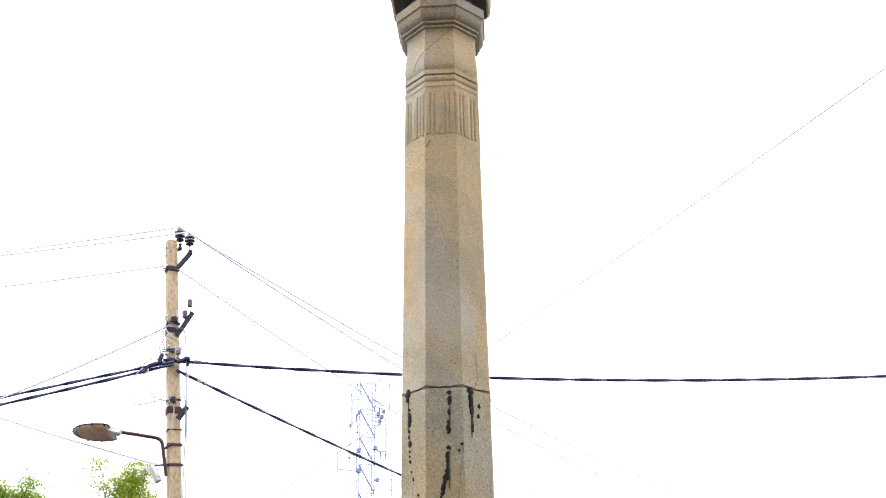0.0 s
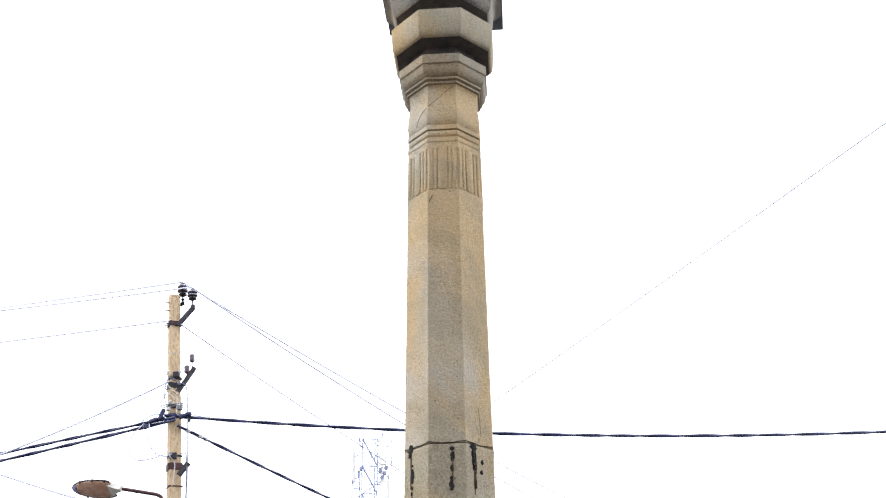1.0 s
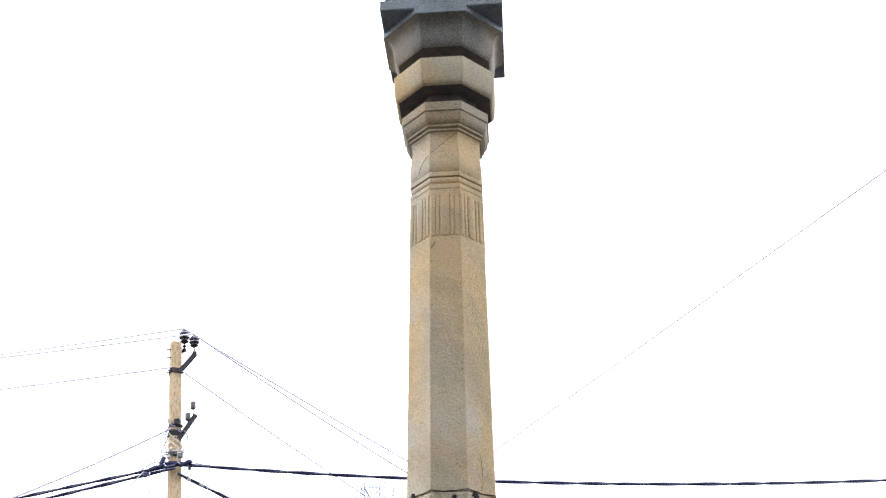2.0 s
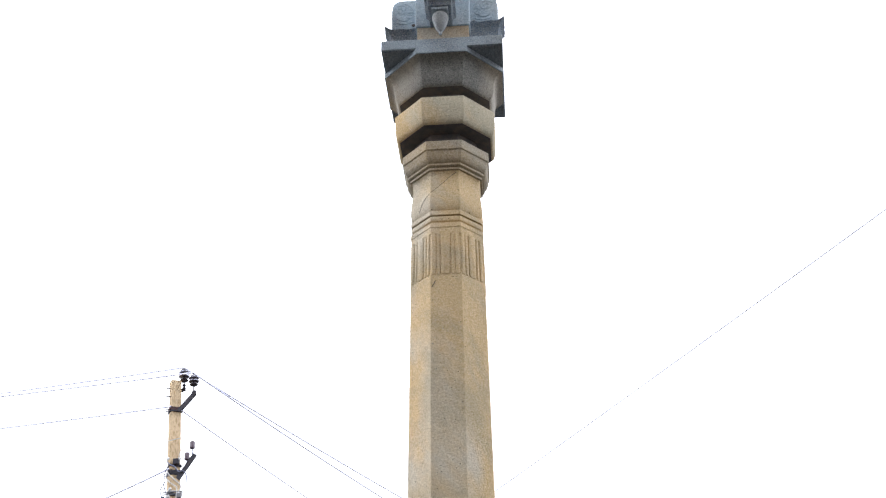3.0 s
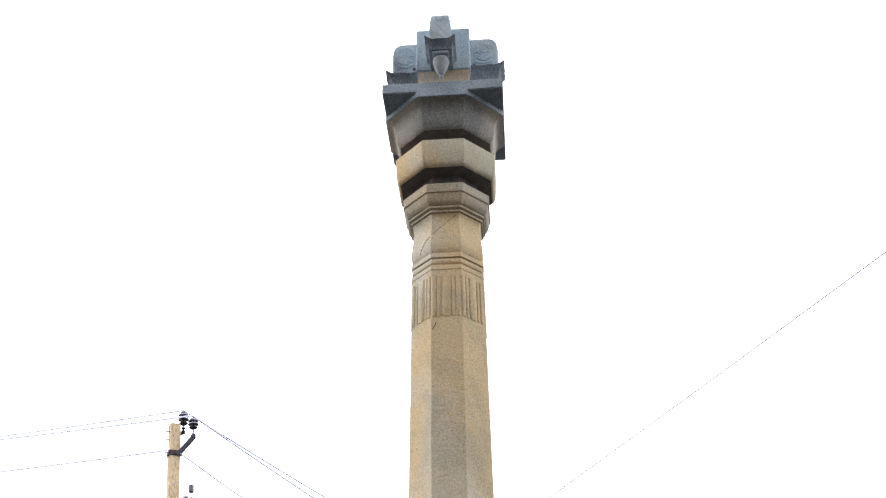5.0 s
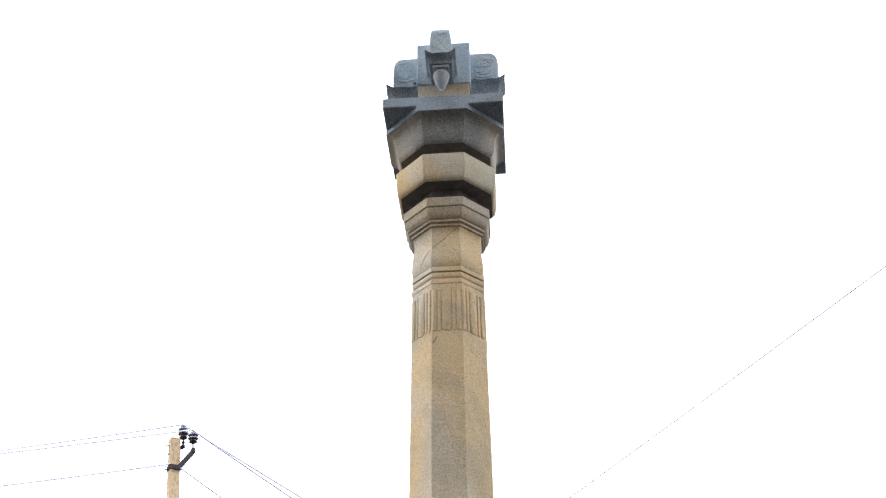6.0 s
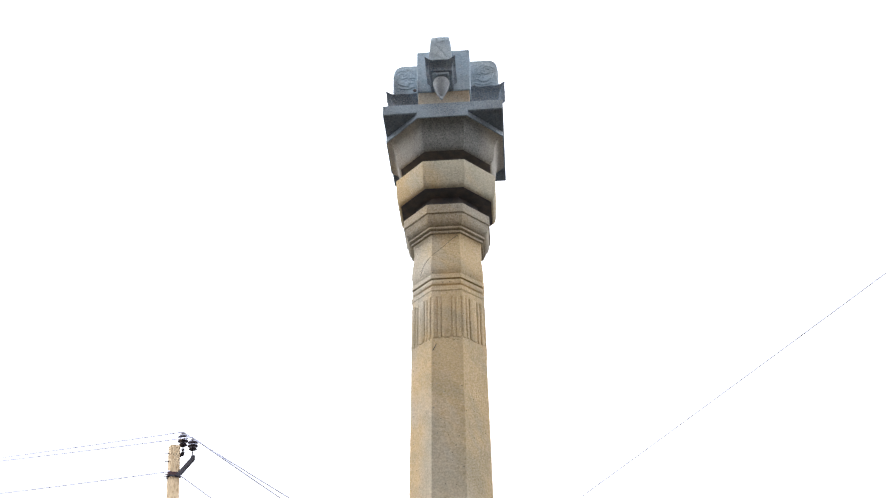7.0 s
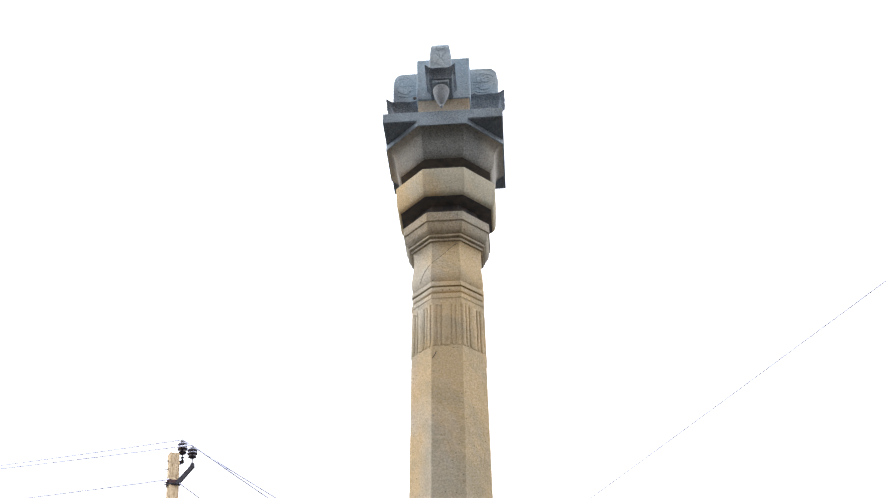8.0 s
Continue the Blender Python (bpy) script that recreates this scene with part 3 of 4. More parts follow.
def insulator(base, height, r, material, label):
    """A ribbed pin insulator standing on its bolt."""
    x, y, z = base
    prof = [(r * 0.45, 0.0), (r * 0.62, 0.03), (r * 0.86, 0.10), (r * 0.60, 0.20), (r * 0.62, 0.26), (r, 0.36), (r * 0.98, 0.42), (r * 0.68, 0.47), (r * 0.68, 0.55), (r, 0.66), (r * 0.96, 0.74), (r * 0.66, 0.78), (r * 0.72, 0.90), (r * 0.5, 1.0)]
    ob = part("insulator", lathe([(a, b * height) for a, b in prof], pose(x, y, z), 18), material, pole, label)
    for f, q in ((0.43, 0.99), (0.75, 0.97)):
        ring = [(q * r * math.cos(2 * math.pi * i / 18), q * r * math.sin(2 * math.pi * i / 18), f * height) for i in range(19)]
        bm = tube(ring, 0.0045, 6)
        bm.transform(pose(x, y, z))
        part("binding_wire", bm, M_WIRE, ob, "pale binding wire")
    return ob


clamp(6.656, 0.042)
clamp(6.628, 0.020, M_DARK_STEEL)
angle_iron((0.055, -0.055, 6.615), (0.234, -0.070, 6.808), 0.042, pole)
rod("bolt", (0.222, -0.07, 6.760), (0.222, -0.07, 6.915), 0.008, M_DARK_STEEL, pole)
insulator((0.222, -0.07, 6.900), 0.130, 0.056, M_PORCELAIN, "dark brown glazed ribbed insulator")
part("nut", lathe([(0.020, 0), (0.024, 0.008), (0.024, 0.03), (0.018, 0.038)], pose(0.222, -0.07, 6.795), 6), M_DARK_STEEL, pole)
angle_iron((0.030, 0.050, 6.905), (0.105, 0.040, 6.925), 0.030, pole)
rod("bolt", (0.090, 0.035, 6.900), (0.090, 0.035, 7.040), 0.007, M_DARK_STEEL, pole)
part("nut", lathe([(0.006, -0.03), (0.014, -0.012), (0.022, 0.0), (0.022, 0.014), (0.010, 0.02), (0.010, 0.035), (0.022, 0.040), (0.020, 0.054)], pose(0.090, 0.035, 6.925), 8), M_DARK_STEEL, pole)
insulator((0.090, 0.035, 7.012), 0.160, 0.058, M_PORCELAIN, "dark brown glazed ribbed insulator")
for z in (6.915, 6.815, 6.660, 6.630):
    rod("step_bolt", (-0.045, -0.03, z), (-0.094, -0.045, z), 0.006, M_DARK_STEEL, pole)

clamp(5.905, 0.060, M_DARK_STEEL, label="dark steel clamp band")
angle_iron((0.055, -0.065, 5.815), (0.244, -0.080, 6.072), 0.040, pole)
rod("bolt", (0.214, -0.08, 6.030), (0.214, -0.08, 6.165), 0.006, M_DULL_WIRE, pole)
rod("bolt", (0.157, -0.08, 5.950), (0.157, -0.08, 6.035), 0.006, M_DULL_WIRE, pole)
for u, s in ((0.214, 6.140), (0.157, 6.014)):
    part("insulator", lathe([(0.018, 0), (0.028, 0.006), (0.031, 0.020), (0.028, 0.045), (0.030, 0.060), (0.029, 0.080), (0.020, 0.088)], pose(u, -0.08, s), 14), M_PURPLE_PORCELAIN, pole, "mauve glazed reel insulator")
clamp(5.985, 0.030, M_DARK_STEEL, grow=0.004, label="dark steel strap")
part("junction_box", block(0.010, 0.075, -0.110, -0.060, 5.975, 6.040), M_DARK_STEEL, pole, "small grey junction box", bevel=0.004)
for u, z in ((-0.045, 6.045), (0.078, 6.030), (-0.020, 5.700), (0.070, 5.640)):
    part("connector", lathe([(0.006, -0.020), (0.014, -0.012), (0.017, 0.0), (0.013, 0.014), (0.005, 0.020)], pose(u, -0.095, z, 0, 40, 0), 10), M_WHITE_CABLE, pole, "white plastic cable connector")
part("arm_end", block(0.208, 0.250, -0.095, -0.050, 6.785, 6.835), M_DARK_STEEL, pole, "forked end of the arm", bevel=0.006)
clamp(5.655, 0.034, M_DARK_STEEL, grow=0.009, label="dark steel clamp band")
for z in (5.645, 5.668):
    rod("bolt", (-0.100, -0.090, z), (0.120, -0.075, z + 0.006), 0.007, M_GREY_STEEL, pole, "grey steel bolt")
part("connector", block(0.060, 0.108, -0.125, -0.080, 5.590, 5.640), M_GREY_STEEL, pole, "grey bolted connector", bevel=0.006)
part("connector", block(-0.060, -0.020, -0.115, -0.075, 5.600, 5.632), M_WHITE_CABLE, pole, "white plastic cable connector", bevel=0.006)
clamp(5.690, 0.018, M_WHITE_CABLE, grow=0.006, label="white cable tie")
clamp(5.560, 0.030, M_CABLE, grow=0.010, label="black cable clamp")
clamp(5.105, 0.024, M_DARK_STEEL, grow=0.004, label="dark steel strap")
part("junction_box", block(-0.030, 0.045, -0.100, -0.055, 5.060, 5.125), M_DARK_STEEL, pole, "small dark junction box", bevel=0.006)
clamp(4.990, 0.075)
angle_iron((0.062, -0.07, 4.875), (0.170, -0.085, 5.000), 0.045, pole)
clamp(4.775, 0.014)

# ---- street lamp on its bent arm ----
lamp = thing("street_lamp", POLE, "old street lamp on a bent rusty pipe clamped to the pole", "street lamp")
arm_path = [(-0.062, -0.085, 4.280), (-0.078, -0.087, 4.430), (-0.096, -0.090, 4.600), (-0.112, -0.090, 4.655), (-0.158, -0.092, 4.690), (-0.270, -0.098, 4.722), (-0.400, -0.104, 4.757), (-0.555, -0.110, 4.797)]
part("arm", tube(smooth_path(arm_path, 6), 0.019, 12), M_RUSTED, lamp, "bent rust-brown steel pipe")
for s in (4.610, 4.395):
    clamp(s, 0.030, M_RUSTED, lamp)
rod("strut", (-0.095, -0.085, 4.560), (0.020, -0.095, 4.612), 0.012, M_RUSTED, lamp)

HEAD = pose(-0.575, -0.110, 4.797) @ pose(0, 0, 0, 0, 11, 0) @ pose(0, 0, 0, 28, 0, 160) @ Matrix.Diagonal((1.10, 0.96, 1.0, 1.0))
stations = [(-0.03, 0.026, 0.020), (0.03, 0.034, 0.026), (0.045, 0.112, 0.035), (0.10, 0.128, 0.046), (0.20, 0.134, 0.054), (0.31, 0.126, 0.052), (0.40, 0.100, 0.042), (0.462, 0.064, 0.028), (0.495, 0.022, 0.012)]
rings = []
for x, w, h in stations:
    rings.append([(x, w * math.cos(math.pi * i / 12), h * math.sin(math.pi * i / 12) + 0.004) for i in range(13)])
bm = rings_mesh(bmesh.new(), rings)
bm.transform(HEAD)
head = part("lamp_head", bm, M_LAMP_SHELL, lamp, "dusty white enamelled lamp housing")
rim = [(x, w * 1.02) for x, w, h in stations[2:]]
loop = [(x, w, 0.0) for x, w in rim] + [(x, -w, 0.0) for x, w in rim[::-1]]
loop.append(loop[0])
bm = tube(loop, 0.008, 6)
bm.transform(HEAD)
part("rim", bm, M_DARK_STEEL, head, "dark steel rim")
rings = []
for x, w, h in stations[2:8]:
    rings.append([(x, w * 0.98 * math.cos(math.pi * i / 12), -0.030 * math.sin(math.pi * i / 12) * min(1, w / 0.1) - 0.002) for i in range(13)])
bm = rings_mesh(bmesh.new(), rings)
bm.transform(HEAD)
part("lamp_cover", bm, M_LAMP_GLASS, head, "dusty amber lamp cover")
bm = rings_mesh(bmesh.new(), [[(x, w * math.cos(math.pi * i / 12), -0.034 * math.sin(math.pi * i / 12) * min(1, w / 0.1) - 0.003) for i in range(13)] for x, w in ((0.425, 0.089), (0.462, 0.065), (0.495, 0.023))])
bm.transform(HEAD)
part("nose", bm, M_DULL_WIRE, head, "blue-grey nose of the lamp")
for x, w in ((0.08, 0.112), (0.22, 0.132), (0.37, 0.112)):
    for side in (-1, 1):
        b = block(x - 0.010, x + 0.010, side * w - 0.008, side * w + 0.008, -0.014, 0.012)
        b.transform(HEAD)
        part("clip", b, M_DARK_STEEL, head)

bm = rings_mesh(bmesh.new(), [[(x, w, 0.030), (x, -w, 0.030), (x, -w, -0.034), (x, w, -0.034)] for x, w in ((-0.060, 0.024), (-0.010, 0.036), (0.030, 0.060), (0.062, 0.088))])
bm.transform(HEAD)
part("neck_casting", bm, M_LAMP_SHELL, head, "pale cast neck of the lamp", bevel=0.006)

# ---- small white camera on a bracket at the lamp's foot ----
watcher = thing("security_camera", POLE, "small white bullet camera on a rusty bracket beside the pole", "security camera")
aim = (Vector((-0.130, -0.095, 4.205)) - Vector((-0.215, -0.090, 4.385))).to_track_quat("Z", "Y")
spot = Matrix.LocRotScale((-0.215, -0.090, 4.385), aim, None)
part("housing", lathe([(0.020, 0.0), (0.031, 0.006), (0.033, 0.020), (0.033, 0.150), (0.036, 0.152), (0.036, 0.172), (0.030, 0.176)], spot, 18), M_LAMP_SHELL, watcher, "dusty white tube housing")
part("lens_ring", lathe([(0.010, 0.170), (0.029, 0.170), (0.029, 0.180), (0.022, 0.182), (0.020, 0.174)], spot, 18), M_DULL_WIRE, watcher, "blue-grey lens ring")
bm = rings_mesh(bmesh.new(), [[(0.040 * math.cos(radians(20 + 14 * i)) * k, 0.040 * math.sin(radians(20 + 14 * i)) * k, z) for i in range(11)] + [(0.036 * math.cos(radians(20 + 14 * i)) * k, 0.036 * math.sin(radians(20 + 14 * i)) * k, z) for i in range(10, -1, -1)] for z, k in ((-0.01, 1.0), (0.06, 1.02), (0.13, 1.04))])
bm.transform(spot)
part("sunshield", bm, M_ANTENNA, watcher, "white sunshield")
part("wing_plate", extruded([(-0.300, 4.405), (-0.150, 4.372), (-0.140, 4.345), (-0.250, 4.335)], -0.075, -0.068), M_ANTENNA, watcher, "thin white mounting plate", bevel=0.002)
part("bracket", block(-0.20, -0.045, -0.085, -0.072, 4.390, 4.408), M_RUSTED, watcher, "rusty flat bracket")
part("lead", tube(smooth_path([(-0.205, -0.09, 4.400), (-0.150, -0.10, 4.330), (-0.110, -0.10, 4.240), (-0.085, -0.09, 4.150), (-0.080, -0.09, 4.000)], 6), 0.005, 6), M_WHITE_CABLE, watcher, "white lead")


# ---- wires ----
def span(name, one, two, sag, s0, s1, radius, material, label, category="overhead wire", count=60):
    """A sagging wire through two points; it runs on from s0 to s1 of their distance."""
    one, two = Vector(one), Vector(two)
    path = []
    for i in range(count + 1):
        s = s0 + (s1 - s0) * i / count
        p = one.lerp(two, s)
        p.z -= 4 * sag * s * (1 - s)
        path.append(p)
    ob = part(name, tube(path, radius, 6), material, None)
    return tagged(ob, label, category, "overhead wires")


THIN = "thin bare aluminium overhead wire"
span("overhead_wire", (-2.999, 11.535, 7.170), (-5.315, 12.2, 7.187), 0.004, 0, 8, 0.0100, M_WIRE, THIN)
span("overhead_wire", (-2.860, 11.43, 7.052), (-5.308, 12.2, 7.146), 0.004, 0, 8, 0.0100, M_WIRE, THIN)
span("overhead_wire", (-3.121, 11.46, 6.647), (-5.245, 12.2, 6.734), 0.004, -0.03, 8, 0.0100, M_WIRE, THIN)
span("overhead_wire", (-2.999, 11.535, 7.170), (5.599, 25.0, 6.796), 0.234, 0, 1.25, 0.0094, M_WIRE, THIN)
span("overhead_wire", (-2.860, 11.43, 7.052), (4.775, 25.0, 6.808), 0.278, 0, 1.25, 0.0094, M_WIRE, THIN)
span("overhead_wire", (-2.944, 11.43, 6.596), (2.059, 22.0, 6.207), 0.135, 0, 1.25, 0.0078, M_WIRE, THIN)
span("service_wire", (-3.051, 11.42, 5.877), (-4.783, 11.6, 5.164), 0.024, -0.035, 2.5, 0.0100, M_WIRE, "thin grey service wire")
span("service_wire", (-2.961, 11.42, 4.372), (-4.751, 11.6, 4.949), 0.012, 0, 2.2, 0.0100, M_WIRE, "thin grey service wire")
span("service_wire", (-1.850, 12.0, 4.132), (3.123, 6.5, 5.879), 0.018, -0.8, 1.8, 0.0055, M_WIRE, "very thin pale wire crossing the sky")


def twisted(name, one, two, sag, s0, s1, r, lay, label, strands=2):
    """A bundled cable: strands laid round one another."""
    one, two = Vector(one), Vector(two)
    length = (two - one).length * (s1 - s0)
    count = int(length / lay * 20)
    side = (two - one).cross(Vector((0, 0, 1))).normalized()
    owner = thing(name, Matrix(), label, "overhead cable", "bundled cables")
    for k in range(strands):
        path = []
        for i in range(count + 1):
            s = s0 + (s1 - s0) * i / count
            p = one.lerp(two, s)
            p.z -= 4 * sag * s * (1 - s)
            t = 2 * math.pi * (i / 20 + k / strands) + 2.4 * noise.noise((s * 5, k * 0.01, 1))
            wide = r * (1.0 + 0.25 * noise.noise((s * 9, 0, 4)))
            path.append(p + 0.62 * wide * (math.cos(t) * side + math.sin(t) * Vector((0, 0, 1))))
        part("strand", tube(path, r, 7), M_CABLE, owner)
    return owner


BUNDLE = "black twisted bundled power cable"
long_cable = twisted("bundled_cable", (-2.859, 11.41, 5.500), (5.104, 12.2, 5.474), 0.119, -0.018, 1.9, 0.0125, 0.88, BUNDLE)
twisted("bundled_cable", (-2.990, 11.40, 5.470), (-4.828, 11.7, 5.206), -0.004, -0.06, 4.0, 0.0125, 0.86, BUNDLE)
twisted("bundled_cable", (-2.987, 11.40, 5.436), (-4.815, 11.7, 5.126), 0.002, -0.06, 4.0, 0.0135, 0.90, BUNDLE)
drop_cable = twisted("bundled_cable", (-2.850, 11.41, 5.397), (-0.531, 14.6, 4.966), 0.013, 0.0, 3.0, 0.0118, 0.95, BUNDLE)

for f, w in ((0.03, 0.05), (0.075, 0.06), (0.10, 0.03)):
    a = Vector((-2.850, 11.41, 5.397)).lerp(Vector((-0.531, 14.6, 4.966)), f)
    b = a + (Vector((-0.531, 14.6, 4.966)) - a).normalized() * w
    part("tape", tube([a, a.lerp(b, 0.5), b], [0.020, 0.0245, 0.020], 8), M_WHITE_CABLE, drop_cable, "white insulating tape")
part("clip", block(-2.745, -2.720, 11.40, 11.42, 5.440, 5.478), M_DARK_STEEL, long_cable, "dark hanging clip")
part("clip", tube([(-2.732, 11.41, 5.475), (-2.732, 11.41, 5.490), (-2.732, 11.41, 5.505)], 0.004, 5), M_DARK_STEEL, long_cable)


def loose(name, points, r, material, label):
    bm = tube(smooth_path(points, 7), r, 6)
    bm.transform(POLE)
    ob = part(name, bm, material, None)
    return tagged(ob, label, "cable", "loose cables on the pole")


loose("loose_cable", [(0.060, -0.09, 6.010), (0.085, -0.10, 6.100), (0.130, -0.10, 6.200), (0.175, -0.09, 6.262), (0.198, -0.09, 6.268), (0.260, -0.09, 6.275)], 0.0040, M_WHITE_CABLE, "white cable looping up to an insulator")
loose("loose_cable", [(-0.130, -0.09, 6.235), (-0.050, -0.10, 6.250), (0.030, -0.10, 6.264), (0.100, -0.10, 6.272), (0.165, -0.09, 6.268)], 0.0042, M_WHITE_CABLE, "white cable stretched across the pole")
loose("loose_cable", [(-0.058, -0.09, 6.020), (-0.020, -0.10, 5.975), (0.030, -0.11, 5.945), (0.075, -0.10, 5.885), (0.120, -0.10, 5.890), (0.158, -0.10, 5.820), (0.165, -0.10, 5.600), (0.166, -0.10, 5.300), (0.160, -0.10, 4.900), (0.150, -0.10, 4.500), (0.140, -0.10, 4.050), (0.135, -0.09, 3.2)], 0.0060, M_DULL_WIRE, "thin grey cable hanging down beside the pole")
loose("loose_cable", [(0.090, -0.10, 5.100), (0.125, -0.10, 5.105), (0.150, -0.10, 5.060), (0.148, -0.10, 4.800), (0.128, -0.10, 4.400), (0.110, -0.10, 4.050), (0.105, -0.09, 3.2)], 0.0058, M_DULL_WIRE, "dark cable running down beside the pole")
loose("loose_cable", [(-0.080, -0.09, 5.870), (-0.040, -0.10, 5.800), (0.020, -0.11, 5.740), (0.060, -0.11, 5.700), (0.050, -0.11, 5.560), (0.090, -0.10, 5.520)], 0.0050, M_WHITE_CABLE, "white cable wound across the pole")
loose("loose_cable", [(-0.060, -0.09, 5.660), (-0.085, -0.09, 5.760), (-0.075, -0.09, 5.880), (-0.060, -0.09, 5.940)], 0.0045, M_CABLE, "black cable bent round the pole")
loose("loose_cable", [(-0.330, -0.10, 5.500), (-0.220, -0.10, 5.560), (-0.140, -0.11, 5.560), (-0.060, -0.11, 5.500), (-0.030, -0.11, 5.460)], 0.0055, M_BLUE_CABLE, "short blue cable beside the bundled cable")
loose("loose_cable", [(-0.300, -0.10, 5.480), (-0.440, -0.10, 5.330), (-0.455, -0.10, 5.180), (-0.360, -0.10, 5.080), (-0.200, -0.10, 5.085), (-0.060, -0.10, 5.120)], 0.0068, M_WIRE, "thin pale wire hanging in a loop")
loose("loose_cable", [(-0.240, -0.10, 5.470), (-0.250, -0.10, 5.300), (-0.190, -0.10, 5.150), (-0.080, -0.10, 5.090), (0.000, -0.10, 5.110)], 0.0068, M_WIRE, "thin pale wire hanging in a loop")
loose("loose_cable", [(-0.105, -0.10, 5.620), (-0.120, -0.10, 5.700), (-0.085, -0.10, 5.760), (-0.060, -0.09, 5.830), (-0.095, -0.09, 5.890)], 0.0050, M_CABLE, "black cable bent up beside the pole")
loose("loose_cable", [(0.070, -0.10, 5.640), (0.100, -0.11, 5.720), (0.040, -0.11, 5.790), (-0.020, -0.11, 5.850), (-0.050, -0.10, 5.900)], 0.0050, M_WHITE_CABLE, "white cable wound across the pole")
loose("loose_cable", [(0.150, -0.10, 5.540), (0.260, -0.10, 5.505), (0.380, -0.10, 5.470), (0.420, -0.10, 5.485)], 0.0042, M_DULL_WIRE, "thin grey tail of cable by the pole")
loose("loose_cable", [(-0.050, -0.10, 5.180), (-0.020, -0.11, 5.080), (0.030, -0.11, 5.000), (0.020, -0.11, 4.880), (0.000, -0.11, 4.760)], 0.0040, M_WHITE_CABLE, "white cable taped along the pole")
for x, z, w, turn in ((-0.200, 5.500, 0.11, 76), (-0.105, 5.575, 0.10, 25), (-0.120, 5.520, 0.07, 60), (0.115, 5.512, 0.09, 76), (0.175, 5.530, 0.07, 90), (-0.285, 5.440, 0.06, 20)):
    bm = rings_mesh(bmesh.new(), [octagon(r, h) for r, h in ((0.010, -w / 2), (0.024, -w / 2 + 0.01), (0.026, 0), (0.024, w / 2 - 0.01), (0.010, w / 2))])
    bm.transform(POLE @ pose(x, -0.105, z, 0, turn, 0))
    ob = part("cable_joint", bm, M_CABLE, None)
    tagged(ob, "black taped cable joint on the bundled cable", "cable joint", "cable joints")

# ---- lattice telecom tower, far off ----
tower = thing("telecom_tower", pose(-4.55, 65, 0, 0, 0, 14), "slender pale steel lattice telecom tower with white antennas", "telecom tower")
half, bay, bays = 0.46, 1.66, 13
top = 22.3
legs = [(-half, -half), (half, -half), (half, half), (-half, half)]
for x, y in legs:
    strut("leg", (x * 1.5, y * 1.5, 0), (x, y, top - bays * bay + 0.01), 0.09, tower)
    strut("leg", (x, y, top - bays * bay), (x, y, top + 0.25), 0.048, tower)
for i in range(bays):
    z1 = top - i * bay
    for k in range(4):
        p, q = legs[k], legs[(k + 1) % 4]
        strut("cross_bar", (*p, z1), (*q, z1), 0.044 if k == 0 else 0.026, tower)
        if k == 0:
            strut("diagonal_brace", (*p, z1 - 0.03), (*q, z1 - bay + 0.03), 0.075, tower)
        else:
            strut("diagonal_brace", (*q, z1 - 0.03), (*p, z1 - bay + 0.03), 0.022, tower)


for x, y in ((0.12, 0.20), (0.20, 0.16), (-0.22, 0.30)):
    strut("cable_run", (x, y, 0), (x, y, top - 0.4), 0.030, tower)
for i in range(bays):
    z1 = top - (i + 0.5) * bay
    for k in (1, 2, 3):
        strut("cross_bar", (*legs[k], z1), (*legs[(k + 1) % 4], z1), 0.020, tower)


def antenna(x, y, z0, z1, w, d):
    bm = block(x - w / 2, x + w / 2, y - d / 2, y + d / 2, z0, z1)
    a = part("panel_antenna", bm, M_ANTENNA, tower, "white panel antenna", bevel=0.03)
    strut("mount_pipe", (x, y + d, z0 - 0.3), (x, y + d, z1 + 0.3), 0.07, tower)
    for z in (z0 + 0.2, z1 - 0.2):
        strut("mount_arm", (x, y + d, z), (math.copysign(half, x), y * 0.6, z), 0.05, tower)


antenna(0.74, -0.55, 20.75, 22.45, 0.46, 0.16)
antenna(0.84, -0.50, 18.10, 19.80, 0.46, 0.16)
antenna(-1.02, -0.40, 17.7, 19.5, 0.22, 0.14)
antenna(-0.70, -0.75, 20.2, 22.0, 0.12, 0.12)
antenna(1.30, 0.30, 18.2, 20.1, 0.16, 0.12)
antenna(-0.75, 0.85, 20.0, 21.8, 0.2, 0.12)
antenna(1.45, 0.1, 21.2, 22.3, 0.08, 0.08)
for x, z in ((0.62, 20.35), (0.85, 20.2), (0.72, 19.95), (0.95, 20.55), (-0.52, 18.1), (-0.6, 20.4), (0.45, 18.3), (0.6, 16.4), (-0.5, 16.9)):
    b = block(x - 0.10, x + 0.10, -0.75, -0.55, z - 0.12, z + 0.12)
    part("radio_unit", b, M_DULL_WIRE if 19.9 < z < 20.6 and x > 0 else M_GALVANISED, tower, "grey radio unit", bevel=0.02)
    strut("mount_arm", (x, -0.56, z), (math.copysign(half, x), -half, z), 0.05, tower)
strut("mount_arm", (-0.5, -0.5, 16.9), (-1.7, -0.6, 16.95), 0.05, tower)
strut("mount_pipe", (-1.75, -0.6, 16.4), (-1.75, -0.6, 18.1), 0.05, tower)
strut("lightning_rod", (half, half, top), (half, half, top + 0.9), 0.03, tower)
for z in (15.9, 16.5):
    strut("mount_arm", (0.5, -0.3, z), (1.6, -0.2, z + 0.05), 0.05, tower)
strut("mount_pipe", (1.55, -0.2, 15.6), (1.55, -0.2, 17.2), 0.05, tower)


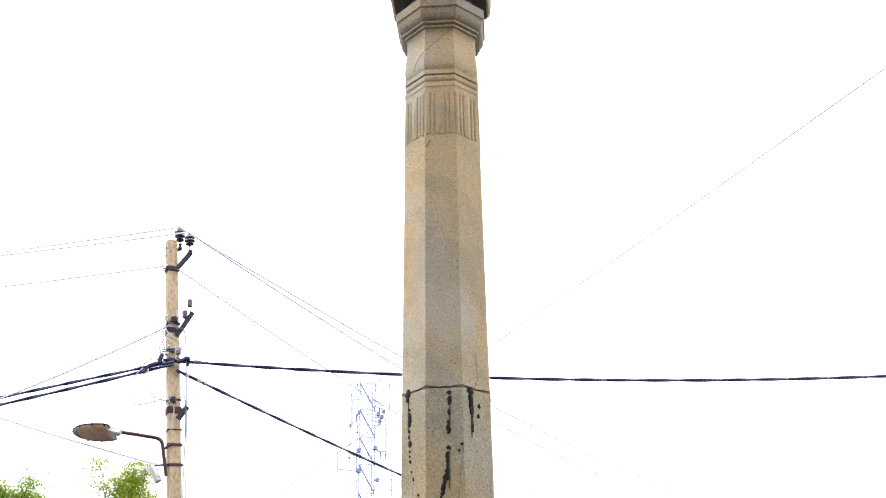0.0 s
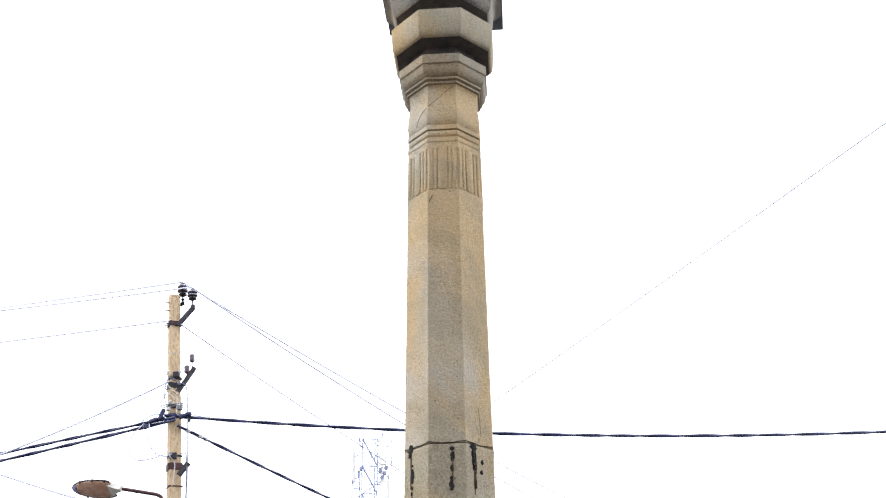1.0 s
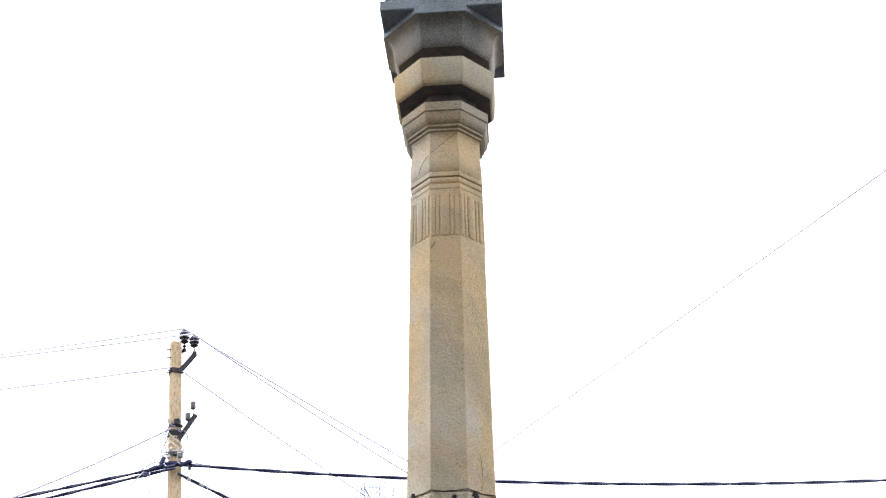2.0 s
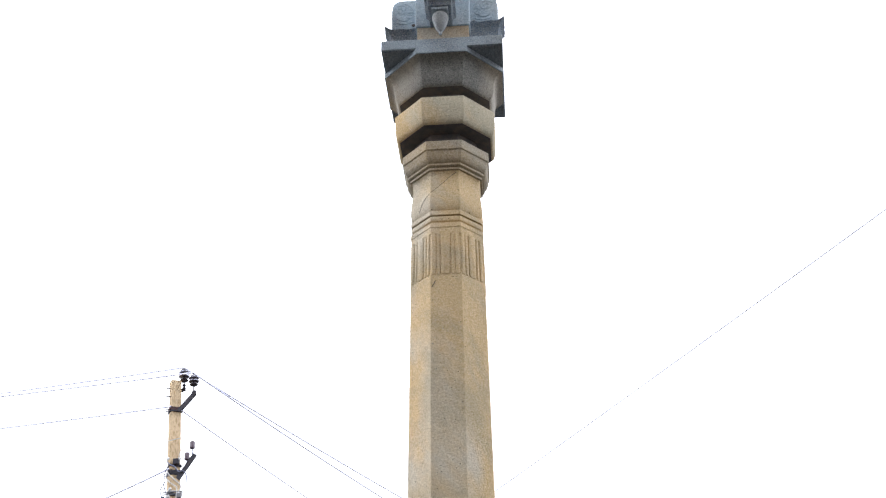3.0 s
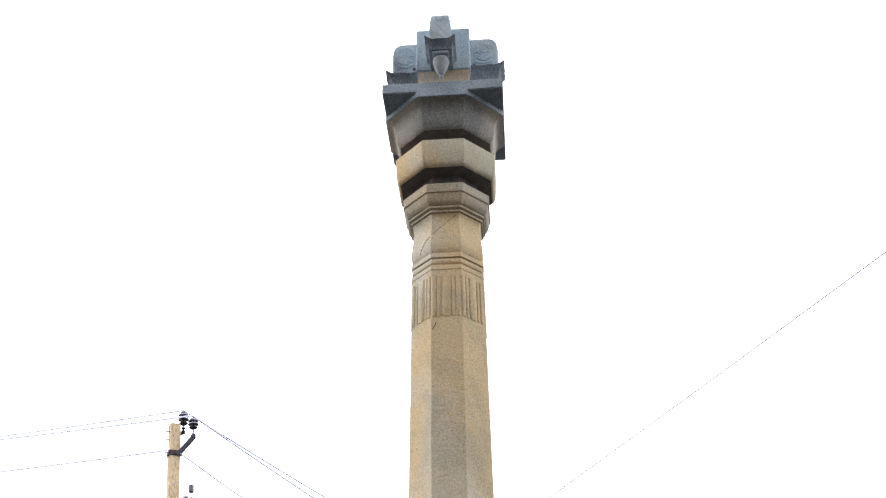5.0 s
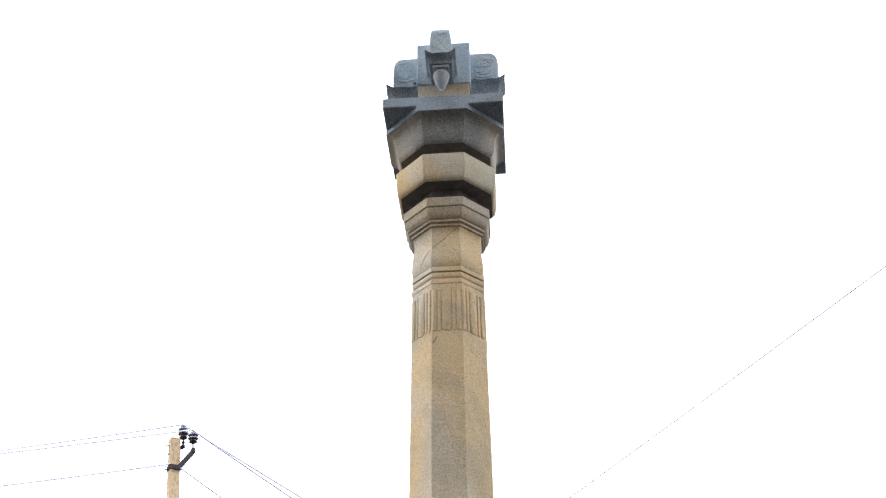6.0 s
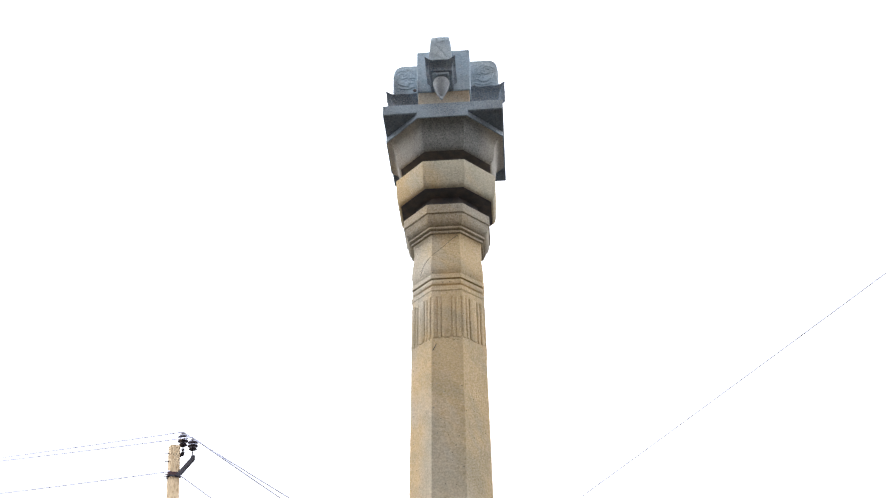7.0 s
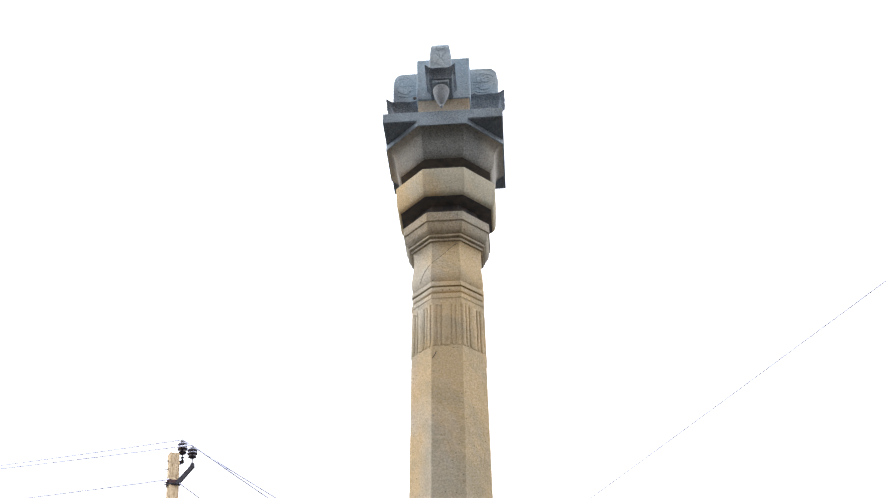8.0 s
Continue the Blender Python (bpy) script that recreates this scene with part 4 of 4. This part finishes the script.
# ---- trees ----
def tree(x, y, height, crown_r, seed, count, material, label, sprigs=()):
    rng = random.Random(seed)
    owner = thing("tree", pose(x, y, 0), label, "tree", "street trees")
    fork = height * 0.45
    path = smooth_path([(0, 0, 0), (0.06, 0.03, fork * 0.5), (-0.03, 0.05, fork), (0.05, 0, height * 0.7), (0.02, 0.02, height * 0.93)], 6)
    n = len(path)
    trunk_bm = tube(path, [0.15 * (1 - 0.85 * i / (n - 1)) + 0.008 for i in range(n)], 9)
    tips = []
    for i in range(15):
        t = rng.uniform(0, 2 * math.pi)
        z0 = rng.uniform(fork * 0.9, height * 0.82)
        reach = crown_r * rng.uniform(0.55, 1.0) * (1.1 - 0.5 * (z0 - fork) / (height - fork))
        z2 = min(height * 0.985, z0 + rng.uniform(0.5, 1.5))
        a, c = Vector((0.02, 0.02, z0)), Vector((reach * math.cos(t), reach * math.sin(t), z2))
        b = a.lerp(c, 0.5) + Vector((0, 0, 0.15))
        q = smooth_path([a, b, c], 5)
        tube(q, [0.045 * (1 - 0.85 * k / (len(q) - 1)) for k in range(len(q))], 6, trunk_bm)
        tips += [a.lerp(c, f) + Vector((rng.gauss(0, 0.12), rng.gauss(0, 0.12), rng.gauss(0.05, 0.10))) for f in (0.55, 0.7, 0.85, 0.95, 1.0, 1.05)]
    for i in range(16):
        t, f = rng.uniform(0, 2 * math.pi), rng.uniform(0, 0.9)
        tips.append(Vector((f * crown_r * 0.7 * math.cos(t), f * crown_r * 0.7 * math.sin(t), height * (0.99 - 0.09 * f * f) - rng.uniform(0, 0.35))))
    for q in sprigs:
        c = Vector(q)
        a = Vector((0.02, 0.02, height * 0.8))
        tube(smooth_path([a, a.lerp(c, 0.5) - Vector((0, 0, 0.1)), c], 5), 0.008, 5, trunk_bm)
        tips += [c + Vector((rng.gauss(0, 0.03), rng.gauss(0, 0.03), rng.gauss(0, 0.02))) for i in range(2)]
    part("trunk", trunk_bm, M_BARK, owner, "grey-brown trunk and limbs")
    verts, faces = [], []
    for i in range(count):
        tip = rng.choice(tips)
        p = tip + Vector((rng.gauss(0, 0.11), rng.gauss(0, 0.11), rng.gauss(0, 0.10)))
        d = Vector((rng.gauss(0, 1), rng.gauss(0, 1), rng.gauss(-0.1, 0.6))).normalized()
        s = d.cross(Vector((rng.gauss(0, 0.5), rng.gauss(0, 0.5), 1))).normalized()
        L, w = rng.uniform(0.035, 0.075), rng.uniform(0.011, 0.021)
        fold = d.cross(s) * w * 0.4
        k = len(verts)
        verts += [p, p + d * L * 0.45 + s * w + fold, p + d * L, p + d * L * 0.45 - s * w + fold]
        faces += [(k, k + 1, k + 2), (k, k + 2, k + 3)]
    me = bpy.data.meshes.new("crown")
    me.from_pydata([tuple(v) for v in verts], [], faces)
    finish("crown", me, material, owner, "loose crown of small fresh green leaves", smooth=False)


tree(-7.75, 20.2, 6.12, 1.15, 3, 34000, M_LEAF_DARK, "leafy green tree with a loose rounded crown")
tree(-5.66, 20.0, 6.40, 0.52, 8, 13500, M_LEAF, "young yellow-green tree with a feathery open crown", [(-0.58, 0.0, 6.50), (-0.40, -0.3, 6.05), (0.02, 0.1, 6.44), (0.32, -0.1, 6.40)])
